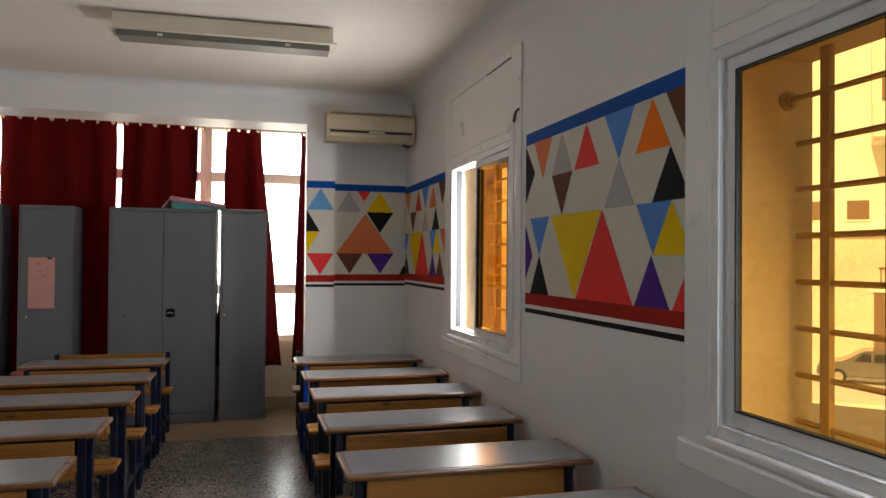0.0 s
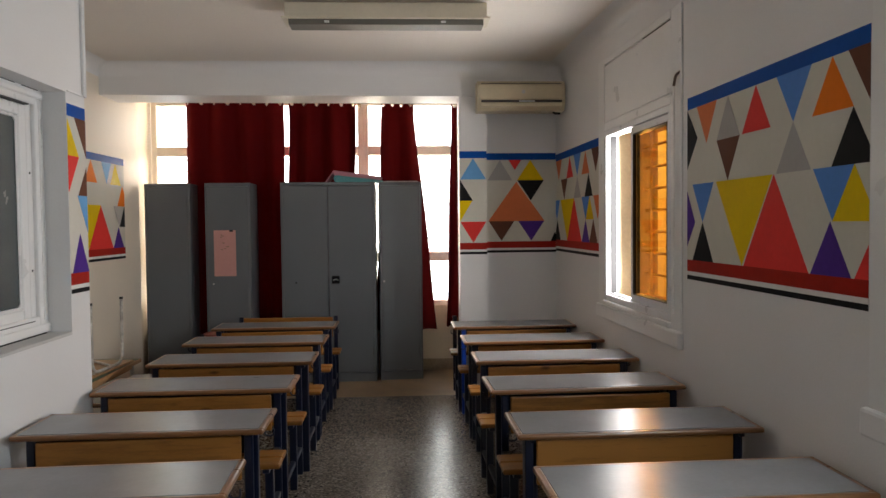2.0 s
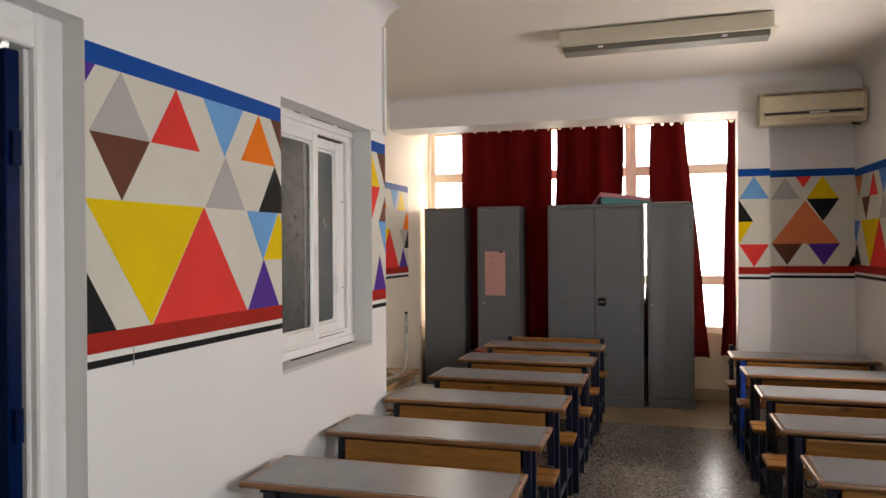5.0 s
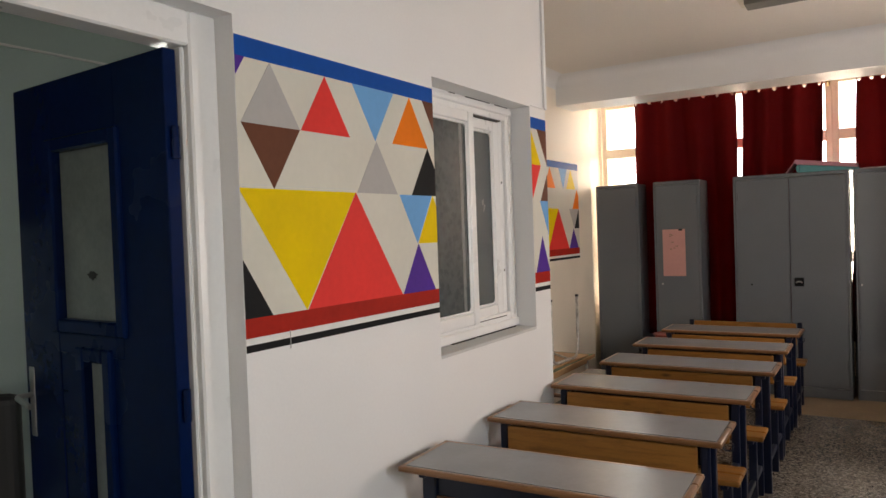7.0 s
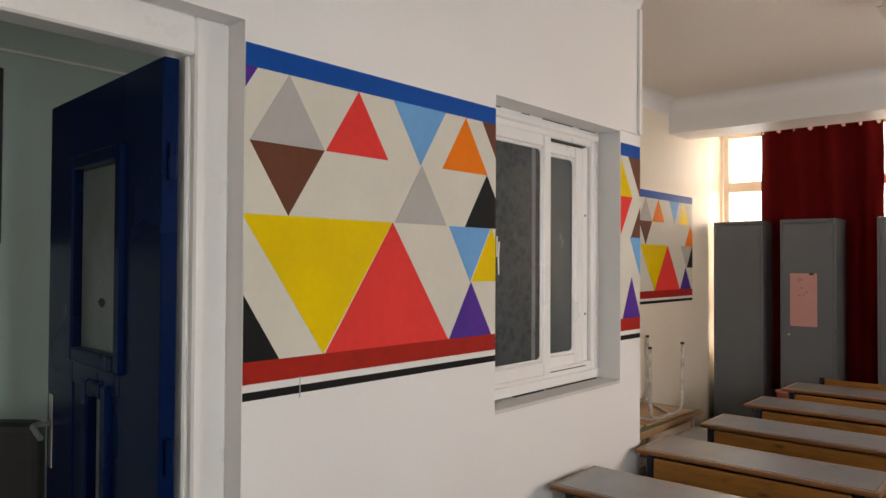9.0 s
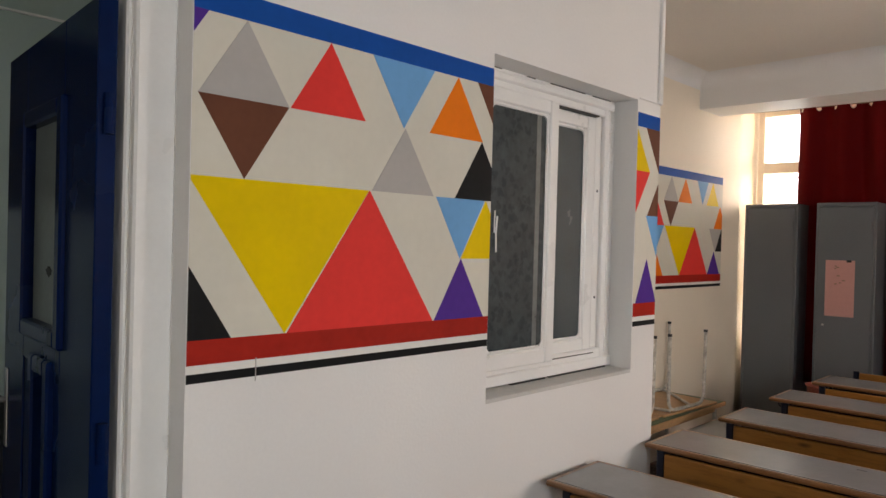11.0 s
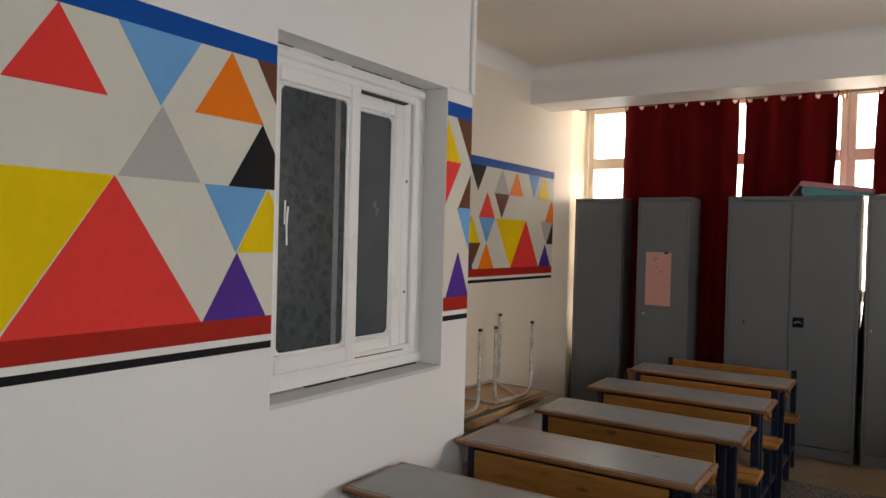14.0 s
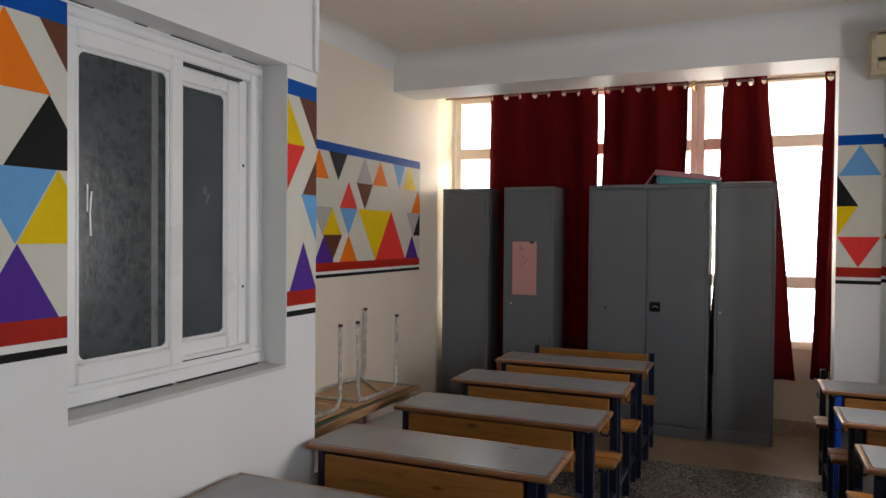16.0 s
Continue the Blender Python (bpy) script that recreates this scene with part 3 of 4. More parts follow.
for (y0, y1, xs, z0, z1, py0, py1) in ((1.945, 2.402, xf + 0.006, 1.100, 2.125, 1.992, 2.345), (2.36, 2.718, xf - 0.028, 1.108, 2.112, 2.400, 2.656)):
    s = bmesh.new()
    bx(s, xs - 0.02, y0, z0, xs + 0.012, py0, z1, 0.006)
    bx(s, xs - 0.02, py1, z0, xs + 0.012, y1, z1, 0.006)
    bx(s, xs - 0.02, py0, z0, xs + 0.012, py1, z0 + 0.06, 0.006)
    bx(s, xs - 0.02, py0, z1 - 0.055, xs + 0.012, py1, z1, 0.006)
    sh = part("sash", s, JOINERY, iw, "white painted timber sash")
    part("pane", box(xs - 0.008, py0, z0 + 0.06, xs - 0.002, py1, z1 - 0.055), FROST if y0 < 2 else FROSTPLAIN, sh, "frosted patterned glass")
    r = bmesh.new()
    for a in (py0, py1 - 0.014):
        bx(r, xs - 0.004, a, z0 + 0.06, xs + 0.006, a + 0.014, z1 - 0.055, 0.004)
    for a in (z0 + 0.06, z1 - 0.067):
        bx(r, xs - 0.004, py0 + 0.014, a, xs + 0.006, py1 - 0.014, a + 0.012, 0.004)
    part("glazing_bead", r, JOINERY, sh)
    for cy, sy in ((py0 + 0.010, 1), (py1 - 0.010, -1)):
        for cz, sz in ((z0 + 0.069, 1), (z1 - 0.064, -1)):
            arc = [(cy + sy * 0.032 * (1 - math.cos(q)), cz + sz * 0.032 * (1 - math.sin(q))) for q in [math.pi / 2 * n / 6 for n in range(7)]]
            part("corner_bead", prism(bmesh.new(), [(cy, cz)] + arc, -0.004, 0.005), JOINERY, sh, m=Matrix.Translation((xs, 0, 0)) @ Matrix.Rotation(math.pi / 2, 4, "Z"))
part("stile_behind_glass", box(xf + 0.0035, 2.275, 1.17, xf + 0.0045, 2.302, 2.062), GHOST, iw, "pale stile showing through the frosted glass")
# two thin white upright streaks near the pane's left edge
part("paint_smear", tube(bmesh.new(), [(xf + 0.0055, 2.047, 1.53), (xf + 0.0055, 2.044, 1.60), (xf + 0.0055, 2.05, 1.66)], 0.0035, 6), JOINERY, iw, "thin white streak on the glass")
part("paint_smear", tube(bmesh.new(), [(xf + 0.0055, 2.035, 1.60), (xf + 0.0055, 2.036, 1.68)], 0.003, 6), JOINERY, iw)
part("shadow_gap", box(xf - 0.004, 2.15, WZ0 + 0.0045, xf + 0.0125, 2.36, WZ0 + 0.0095), DARK, iw)
part("shadow_gap", box(xf - 0.004, 2.39, WZ0 + 0.0045, xf + 0.0125, 2.80, WZ0 + 0.0095), DARK, iw)
for y0, y1 in ((1.98, 2.06), (2.21, 2.26), (2.36, 2.60), (2.66, 2.80)):
    part("shadow_gap", box(xf - 0.002, y0, WZ1 - 0.0045, xf + 0.0025, y1, WZ1 - 0.001), DARK, iw)
part("stop", box(xf - 0.045, 2.722, WZ0 + 0.09, xf - 0.02, 2.77, WZ1 - 0.075, 0.003), JOINERY, iw)
part("shadow_gap", box(xf - 0.03, 2.41, 2.1130, xf + 0.0015, 2.716, 2.1190), DARK, iw)
part("shadow_gap", box(xf - 0.03, 2.41, 1.1030, xf + 0.0015, 2.716, 1.1070), DARK, iw)
for z in (1.34, 1.80):
    part("bolt_hole", rod(bmesh.new(), (xf - 0.02, 2.745, z), (xf - 0.0185, 2.745, z), 0.006, 8), DARK, iw)

# ---- doorway, open blue door, corridor ----
df = thing("door_frame", "white painted timber door frame in a plastered reveal", "door frame", kind="structure")
f = bmesh.new()
for y0, y1 in ((-0.33, -0.24), (0.735, 0.832)):
    bx(f, XL - 0.16, y0, 0, XL - 0.07, y1, 2.20, 0.006)
bx(f, XL - 0.16, -0.24, 2.10, XL - 0.07, 0.735, 2.20, 0.006)
for y0, y1 in ((-0.24, -0.225), (0.72, 0.735)):
    bx(f, XL - 0.15, y0, 0, XL - 0.09, y1, 2.10, 0.005)
part("jamb", f, JOINERY, df)
DOORGLASS = mat("pale frosted door glass", (0.20, 0.235, 0.23), 0.35, vary=0.18, scale=9, fine=60, bump=0.12)
door = thing("door", "blue gloss painted timber door standing open into the corridor", "door", m=pose(XL - 0.085, 0.700, 0.0, 0, 0, 176.5))
bm = bmesh.new()
DW, DH = 0.875, 2.085
for a, b in ((0.0, 0.255), (0.635, DW)):
    bx(bm, a, 0, 0.01, b, 0.042, DH, 0.003)
bx(bm, 0.255, 0, 0.01, 0.635, 0.042, 0.25, 0.003)
bx(bm, 0.255, 0, 1.872, 0.635, 0.042, DH, 0.003)
bx(bm, 0.255, 0, 1.205, 0.635, 0.042, 1.295, 0.003)
part("leaf", bm, DOORBLUE, door)
for z0, z1, xa, xb in ((1.295, 1.872, 0.255, 0.635), (0.25, 1.205, 0.345, 0.495)):
    for x0, x1, c0, c1 in ((xa - 0.025, xa + 0.02, z0 - 0.025, z1 + 0.025), (xb - 0.02, xb + 0.025, z0 - 0.025, z1 + 0.025), (xa + 0.02, xb - 0.02, z1 - 0.02, z1 + 0.025), (xa + 0.02, xb - 0.02, z0 - 0.025, z0 + 0.02)):
        part("moulding", box(x0, -0.014, c0, x1, 0.056, c1, 0.006), DOORBLUE, door)
    part("pane", box(xa + 0.02, 0.018, z0 + 0.02, xb - 0.02, 0.024, z1 - 0.02), DOORGLASS, door, "frosted glass pane with a chip")
bm = bmesh.new()
bx(bm, 0.255, 0.004, 0.25, 0.345, 0.038, 1.205)
bx(bm, 0.495, 0.004, 0.25, 0.635, 0.038, 1.205)
part("lower_panel", bm, DOORBLUE, door)
chip = bmesh.new()
prism(chip, [(0.445 + (0.026 + 0.007 * math.sin(5 * q)) * math.cos(q), 1.455 + (0.012 + 0.004 * math.sin(7 * q)) * math.sin(q)) for q in [2 * math.pi * n / 20 for n in range(20)]], 0.016, 0.026)
part("chip", chip, DARK, door, "dark chip in the frosted pane")
for z in (0.35, 1.05, 1.78):
    part("hinge", rod(bmesh.new(), (-0.012, 0.02, z), (-0.012, 0.02, z + 0.09), 0.011), DOORBLUE, door)
lk = part("lock_plate", box(0.815, 0.042, 0.90, 0.85, 0.046, 1.14, 0.002), STEEL, door, "worn steel lock plate")
part("handle", tube(bmesh.new(), bend([(0.832, 0.046, 1.045), (0.832, 0.10, 1.045), (0.72, 0.105, 1.025)], cut=0.02), 0.009), STEEL, lk, "steel lever handle")
wall_x("wall_corridor", -3.35, -3.2, YBACK, 2.89, ZC, [(1.45, 2.45, 1.365, 1.85)], CORRIDOR, "pale green painted corridor wall")
solid("corridor_rail", box(-3.2, YBACK, 2.385, -3.185, 2.89, 2.393), JOINERY, "thin painted line along the corridor wall", "trim")
solid("floor_corridor", box(-3.35, YBACK, -0.1, -2.9, 2.89, -0.001), TERRAZZO, "dark terrazzo corridor floor", "floor")
solid("ceiling_corridor", box(-3.35, YBACK, ZC, -2.95, 2.89, ZC + 0.1), CEIL, "white corridor ceiling", "ceiling")
cw = thing("window_6", "high narrow corridor window with a bright pane", "window", kind="structure")
for y0, y1, z0, z1 in ((1.45, 1.49, 1.365, 1.85), (2.41, 2.45, 1.365, 1.85), (1.49, 2.41, 1.365, 1.40), (1.49, 2.41, 1.815, 1.85)):
    part("window_frame", box(-3.30, y0, z0, -3.24, y1, z1, 0.004), JOINERY, cw)
part("pane", box(-3.292, 1.49, 1.40, -3.288, 2.41, 1.815), CLEAR, cw).visible_shadow = False
solid("backdrop_corridor", box(-5.02, -1.0, -0.5, -5.0, 8.0, 5.0), glow("bright hazy courtyard", (1.0, 0.99, 0.97), 2.0), "bright haze outside the corridor window", "backdrop")
nb = thing("notice_board", "dark framed board hanging on the corridor wall", "board", m=pose(-3.2, 0, 0))
part("panel", box(0.004, 0.12, 1.66, 0.016, 0.70, 2.295), DARK, nb)
for y0, y1, z0, z1 in ((0.10, 0.12, 1.64, 2.315), (0.70, 0.72, 1.64, 2.315), (0.12, 0.70, 1.64, 1.66), (0.12, 0.70, 2.295, 2.315)):
    part("frame", box(0.0, y0, z0, 0.022, y1, z1, 0.003), DARK, nb)
wall_x("wall_corridor_end", -3.35, -2.74, 2.89, 3.03, ZC, [], CORRIDOR, "pale green corridor end wall")


# ---- murals ----
def clip(poly, u0, u1):
    for lim, sgn in ((u0, 1), (u1, -1)):
        out = []
        for (a, za), (b, zb) in zip(poly, poly[1:] + poly[:1]):
            ia, ib = sgn * (a - lim) >= 0, sgn * (b - lim) >= 0
            if ia:
                out.append((a, za))
            if ia != ib:
                t = (lim - a) / (b - a)
                out.append((lim, za + t * (zb - za)))
        poly = out
    return poly


def mural(name, m, u0, u1, z0, dz, shapes):
    """Painted frieze: local x along the wall, z up; shapes are (colour, centre, half width, row of the base, row of the tip)."""
    th = thing(name, "painted frieze of coloured triangles between blue and red bands", "mural", "friezes", "structure", m=m)
    part("ground_coat", box(u0, -0.001, z0, u1, 0.001, z0 + 4 * dz), PAINT["ground"], th)
    top = z0 + 4 * dz
    for colour, a, b in (("blue", top, top + 0.06), ("dark_red", z0 - 0.058, z0), ("white", z0 - 0.078, z0 - 0.058), ("black", z0 - 0.1, z0 - 0.078)):
        part("band", box(u0, -0.0014, a, u1, 0.0014, b), PAINT[colour], th)
    for k, (colour, c, half, a, b) in enumerate(shapes):
        poly = clip([(c - half, z0 + a * dz), (c + half, z0 + a * dz), (c, z0 + b * dz)], u0, u1)
        if len(poly) > 2:
            d = 0.0018 + 0.0002 * (k % 3)
            part("triangle", prism(bmesh.new(), poly, -d, d), PAINT[colour], th)
    return th


LEFTM = Matrix.Translation((XL, 0, 0)) @ Matrix.Rotation(math.pi / 2, 4, "Z")
RECM = Matrix.Translation((XN, 0, 0)) @ Matrix.Rotation(math.pi / 2, 4, "Z")
RIGHTM = RIGHT @ Matrix.Rotation(math.pi / 2, 4, "Z")
H = 0.115
mural("mural_left", LEFTM, 0.834, 1.888, 1.318, 0.1915, [
    ("black", 0.822, 0.123, 0, 1), ("purple", 0.747, 0.123, 4, 3), ("grey", 0.970, 0.123, 3, 4), ("brown", 0.970, 0.123, 3, 2), ("red", 1.220, 0.123, 3, 4),
    ("sky", 1.488, 0.123, 4, 3), ("orange", 1.717, 0.123, 3, 4), ("brown", 1.932, 0.123, 4, 3), ("black", 1.836, 0.123, 2, 3), ("grey", 1.495, 0.123, 2, 3),
    ("yellow", 1.094, 0.268, 2, 0), ("red", 1.364, 0.263, 0, 2), ("sky", 1.743, 0.114, 2, 1), ("yellow", 1.863, 0.115, 1, 2), ("purple", 1.748, 0.115, 0, 1)])
solid("trim_patch", box(XL, 1.0125, 1.206, XL + 0.003, 1.0150, 1.264, 0.0005), PAINT["grey"], "thin plaster crack across the painted bands", "patch")
mural("mural_left_end", LEFTM, 2.847, YL - 0.001, 1.318, 0.1915, [
    ("yellow", 2.838, 0.123, 3, 4), ("brown", 3.044, 0.123, 4, 3), ("red", 2.838, 0.123, 3, 2), ("brown", 3.069, 0.123, 2, 3), ("sky", 3.044, 0.108, 2, 1), ("purple", 2.953, 0.090, 0, 1)])
mural("mural_recess", RECM, YL + 0.005, 5.945, 1.358, 0.1845, [
    ("orange", 4.458, H, 3, 4), ("black", 4.687, H, 4, 3), ("grey", 5.040, H, 3, 4), ("brown", 5.040, H, 3, 2), ("orange", 5.269, H, 3, 4), ("sky", 5.571, 0.098, 4, 3),
    ("yellow", 5.758, H, 3, 4), ("red", 4.822, H, 2, 3), ("orange", 5.903, H, 2, 3), ("grey", 4.499, H, 2, 1), ("yellow", 4.614, H, 1, 2), ("sky", 4.822, H, 2, 1),
    ("yellow", 5.196, 0.247, 2, 0), ("red", 5.441, 0.242, 0, 2), ("grey", 5.820, H, 2, 1), ("black", 5.940, H, 1, 2), ("purple", 4.520, H, 0, 1),
    ("brown", 4.624, H, 1, 0.1), ("orange", 4.822, H, 0, 1), ("purple", 5.80, H, 0, 1)])
mural("mural_pilaster", pose(0, YC, 0), XP, 0.626, 1.373, 0.183, [("sky", 0.508, 0.113, 3, 4), ("black", 0.392, 0.112, 2, 3), ("yellow", 0.392, 0.108, 2, 1), ("red", 0.507, 0.113, 1, 0)])
mural("mural_end", pose(0, YG, 0), 0.628, 1.276, 1.376, 0.183, [
    ("grey", 0.769, 0.111, 3, 4), ("red", 0.905, 0.058, 4, 3.5), ("yellow", 1.044, 0.120, 3, 4), ("black", 1.047, 0.120, 3, 2), ("salmon", 0.917, 0.255, 1, 2.93),
    ("brown", 0.781, 0.115, 1, 0.03), ("purple", 1.051, 0.118, 1, 0.03), ("black", 1.266, 0.040, 0, 0.45)])
mural("mural_right", RIGHTM, 1.511, 2.885, 1.346, 0.1893, [
    ("salmon", 2.670, 0.106, 4, 3), ("red", 2.214, H, 3, 4), ("azure", 1.941, H, 4, 3), ("orange", 1.705, H, 3, 4), ("brown", 1.505, H, 4, 3), ("black", 2.887, 0.120, 3.2, 4),
    ("black", 2.887, 0.120, 3.2, 2.4), ("brown", 2.456, 0.108, 3, 2), ("grey", 1.941, H, 2, 3), ("black", 1.592, H, 2, 3), ("azure", 2.709, H, 2, 1), ("yellow", 2.326, 0.243, 2, 0),
    ("red", 2.074, 0.238, 0, 2), ("azure", 1.697, H, 2, 1), ("yellow", 1.584, H, 1, 2), ("purple", 1.711, H, 0, 1), ("red", 1.465, H, 0, 1), ("purple", 2.893, 0.100, 1, 1.9),
    ("purple", 2.893, 0.100, 1, 0.3), ("black", 2.709, 0.112, 0, 1), ("grey", 2.456, 0.108, 3, 4)])
mural("mural_right_far", RIGHTM, 4.40, 5.692, 1.388, 0.1755, [
    ("salmon", 5.579, 0.107, 4, 3), ("red", 5.207, 0.107, 3, 4), ("azure", 4.975, 0.107, 4, 3), ("salmon", 4.742, 0.107, 3, 4), ("brown", 4.473, 0.107, 4, 3), ("brown", 5.393, 0.107, 3, 2),
    ("grey", 4.975, 0.107, 2, 3), ("black", 4.659, 0.107, 2, 3), ("azure", 5.654, 0.107, 2, 1), ("yellow", 5.300, 0.223, 2, 0), ("red", 5.077, 0.223, 0, 2), ("azure", 4.742, 0.107, 2, 1),
    ("yellow", 4.631, 0.107, 1, 2), ("purple", 4.742, 0.107, 0, 1), ("black", 5.635, 0.107, 0, 1), ("brown", 4.538, 0.107, 0, 1), ("salmon", 4.426, 0.107, 2, 1)])


# ---- desks ----
def school_desk():
    """Double desk with bench and backrest; origin on the floor below the middle of the edge away from the bench, bench towards +y."""
    th = thing("school_desk", "double school desk with grey top, wooden bench and navy frame", "desk", "rows of school desks")
    w, d, z = 1.0, 0.357, 0.712
    bm = box(-w / 2, 0, z - 0.022, w / 2, 0.026, z, 0.008, 2)
    bx(bm, -w / 2, d - 0.026, z - 0.022, w / 2, d, z, 0.008, 2)
    for a, b in ((-w / 2, -w / 2 + 0.026), (w / 2 - 0.026, w / 2)):
        bx(bm, a, 0.02, z - 0.022, b, d - 0.02, z, 0.008, 2)
    bx(bm, -w / 2 + 0.02, 0.02, z - 0.020, w / 2 - 0.02, d - 0.02, z - 0.012)
    top = part("desktop", bm, EDGE, th, "brown wooden edging round the top")
    part("laminate", box(-w / 2 + 0.024, 0.024, z - 0.010, w / 2 - 0.024, d - 0.024, z + 0.001), LAMINATE, top, "scuffed grey laminate")
    part("book_shelf", box(-0.41, 0.124, 0.575, 0.41, 0.33, 0.587, 0.002), EDGE, th, "thin brown book shelf")
    for x in (-0.43, 0.43):
        part("front_leg", box(x - 0.028, 0.10, 0.0, x + 0.028, 0.14, z - 0.023, 0.005), NAVY, th)
        part("side_rail", box(x - 0.014, 0.14, 0.145, x + 0.014, 0.77, 0.175, 0.004), NAVY, th)
        part("shelf_bracket", box(x - 0.012, 0.05, z - 0.05, x + 0.012, 0.31, z - 0.023, 0.003), NAVY, th)
        part("seat_leg", box(x - 0.02, 0.50, 0.0, x + 0.02, 0.54, 0.405, 0.005), NAVY, th)
        part("back_post", box(x - 0.018, 0.7605, 0.0, x + 0.018, 0.790, 0.686, 0.005), NAVY, th)
        part("seat_bracket", box(x - 0.016, 0.42, 0.385, x + 0.016, 0.765, 0.405, 0.003), NAVY, th)
        part("bag_hook", tube(bmesh.new(), bend([(x * 1.07, 0.2, 0.68), (x * 1.1, 0.2, 0.63), (x * 1.18, 0.2, 0.63), (x * 1.18, 0.2, 0.66)], cut=0.012), 0.004, 6), NAVY, th)
    # added dark sheet, stands in for the shaded gap below the top
    part("shelf_front", box(-0.415, 0.118, 0.575, 0.415, 0.122, z - 0.023, 0.001), NAVY, th, "dark sheet standing in for the shade under the desktop")
    part("shelf_lip", box(-0.41, 0.108, 0.571, 0.41, 0.117, 0.583, 0.002), EDGE, th)
    for y0, y1 in ((0.415, 0.525), (0.53, 0.64)):
        part("seat_slat", box(-w / 2 + 0.005, y0, 0.405, w / 2 - 0.005, y1, 0.43, 0.008, 2), PINE, th, "varnished bench slat")
    part("backrest", box(-0.405, 0.742, 0.495, 0.405, 0.7605, 0.679, 0.007, 2), PINE, th, "varnished wooden back board")
    return th


random.seed(4)
first = school_desk()
first.matrix_basis = pose(-1.134, 1.476, 0, 0, 0, 2.1)
for x, y, turn in ((-1.159, 2.194, 1.1), (-1.166, 2.924, 0.7), (-1.150, 3.640, 0.4), (-1.163, 4.371, 0.6), (-1.161, 5.122, 0.4)):
    last = copy_thing(first, pose(x, y, 0, 0, 0, turn))
    if y < 3 and y > 2.5:
        part("gouge", box(0.255, 0.285, 0.7115, 0.292, 0.294, 0.7135, 0.0008), DARK, last, "small dark gouge in the laminate")


def raise_back(desk):
    """The benches of the last row have their boards set a little higher."""
    for q in desk.children:
        if q.name.startswith("backrest") or q.name.startswith("back_post"):
            q.matrix_basis = pose(0, 0.01, 0.016)


raise_back(last)
BRIGHTBLUE = mat("bright blue enamel", (0.008, 0.06, 0.42), 0.35, vary=0.1, scale=5)
for k, (x, y, turn) in enumerate(((0.862, 1.35, 1.4), (0.858, 2.050, 1.2), (0.837, 2.796, 1.8), (0.838, 3.540, 0.7), (0.822, 4.244, 1.1), (0.796, 4.984, 0.8))):
    desk = copy_thing(first, pose(x, y, 0, 0, 0, turn))
    for leg in [q for q in desk.children if k == 4 and q.name.startswith("back_post") and q.data.vertices[0].co.x < 0]:
        leg.data = leg.data.copy()
        leg.data.materials[0] = BRIGHTBLUE
        tagged(leg, "bright blue repainted post")
raise_back(desk)


# ---- lockers ----
def locker(label, w, m, doors, h=1.957, dep=0.42, lock=False, hole=None):
    th = thing("locker", label, "locker", "row of grey lockers", m=m)
    b = bmesh.new()
    bx(b, 0, 0, 0.0, 0.018, dep, h, 0.003)
    bx(b, w - 0.018, 0, 0.0, w, dep, h, 0.003)
    bx(b, 0.018, 0, h - 0.03, w - 0.018, dep, h, 0.003)
    bx(b, 0.018, 0, 0.0, w - 0.018, dep, 0.085, 0.003)
    bx(b, 0.018, dep - 0.015, 0.085, w - 0.018, dep, h - 0.03)
    part("body", b, LOCKER, th)
    step = (w - 0.036) / doors
    for k in range(doors):
        xa = 0.018 + k * step
        dr = part("door", box(xa + 0.002, 0.003, 0.09, xa + step - 0.002, 0.022, h - 0.034, 0.002), LOCKER, th)
        part("fold", box(xa + 0.012, 0.0015, 0.1, xa + step - 0.012, 0.0035, h - 0.045, 0.001), LOCKER, dr)
        xh = xa + (0.012 if (k == 0 and doors > 1) else step - 0.018)
        for z in (h - 0.22, 0.26):
            part("hinge", rod(bmesh.new(), (xh, 0, z), (xh, 0, z + 0.07), 0.006, 8), LOCKERIN, dr)
        if hole and k == 0:
            part("keyhole", rod(bmesh.new(), (xa + hole * step, 0.002, 0.98), (xa + hole * step, -0.006, 0.98), 0.009, 10), STEEL if doors == 1 else DARK, dr)
    if lock:
        pl = part("lock_plate", box(w / 2 + 0.03, -0.012, 0.968, w / 2 + 0.106, 0.003, 1.043, 0.008, 2), LOCKBLACK, th, "black plastic lock recess")
        part("handle", tube(bmesh.new(), bend([(w / 2 + 0.046, -0.012, 1.0), (w / 2 + 0.056, -0.022, 1.01), (w / 2 + 0.081, -0.022, 1.01), (w / 2 + 0.091, -0.012, 1.0)], cut=0.006), 0.006, 6), STEEL, pl)
    return th


locker("narrow grey steel locker beside the recess wall", 0.43, pose(-2.605, 6.345, 0, 0, 0, 0.5), 1)
locker("narrow grey steel locker with a pink sheet on its door", 0.432, pose(-2.018, 6.305, 0), 1, hole=0.13)
locker("wide grey steel two-door locker with a black lock", 0.912, pose(-1.294, 6.30, 0, 0, 0, 0.0), 2, lock=True, hole=0.28)
locker("narrow grey steel locker standing slightly askew", 0.418, pose(-0.341, 6.335, 0, 0, 0, 4.0), 1, hole=0.06)

PINK = mat("pink paper", (0.62, 0.33, 0.30), 0.8, vary=0.05, scale=5, bump=0.02)
sheet = thing("paper_sheet", "pink paper sheet with small handwriting taped to the locker door", "paper", m=pose(-1.938, 6.3, 1.055, 0, 0, 0))
part("page", box(0, 0, 0, 0.21, 0.0012, 0.445), PINK, sheet)
random.seed(8)
for k in range(7):
    x, z = random.uniform(0.05, 0.12), random.uniform(0.25, 0.40)
    part("pencil_mark", box(x, -0.0012, z, x + random.uniform(0.012, 0.03), 0, z + 0.008), CONCRETE, sheet)
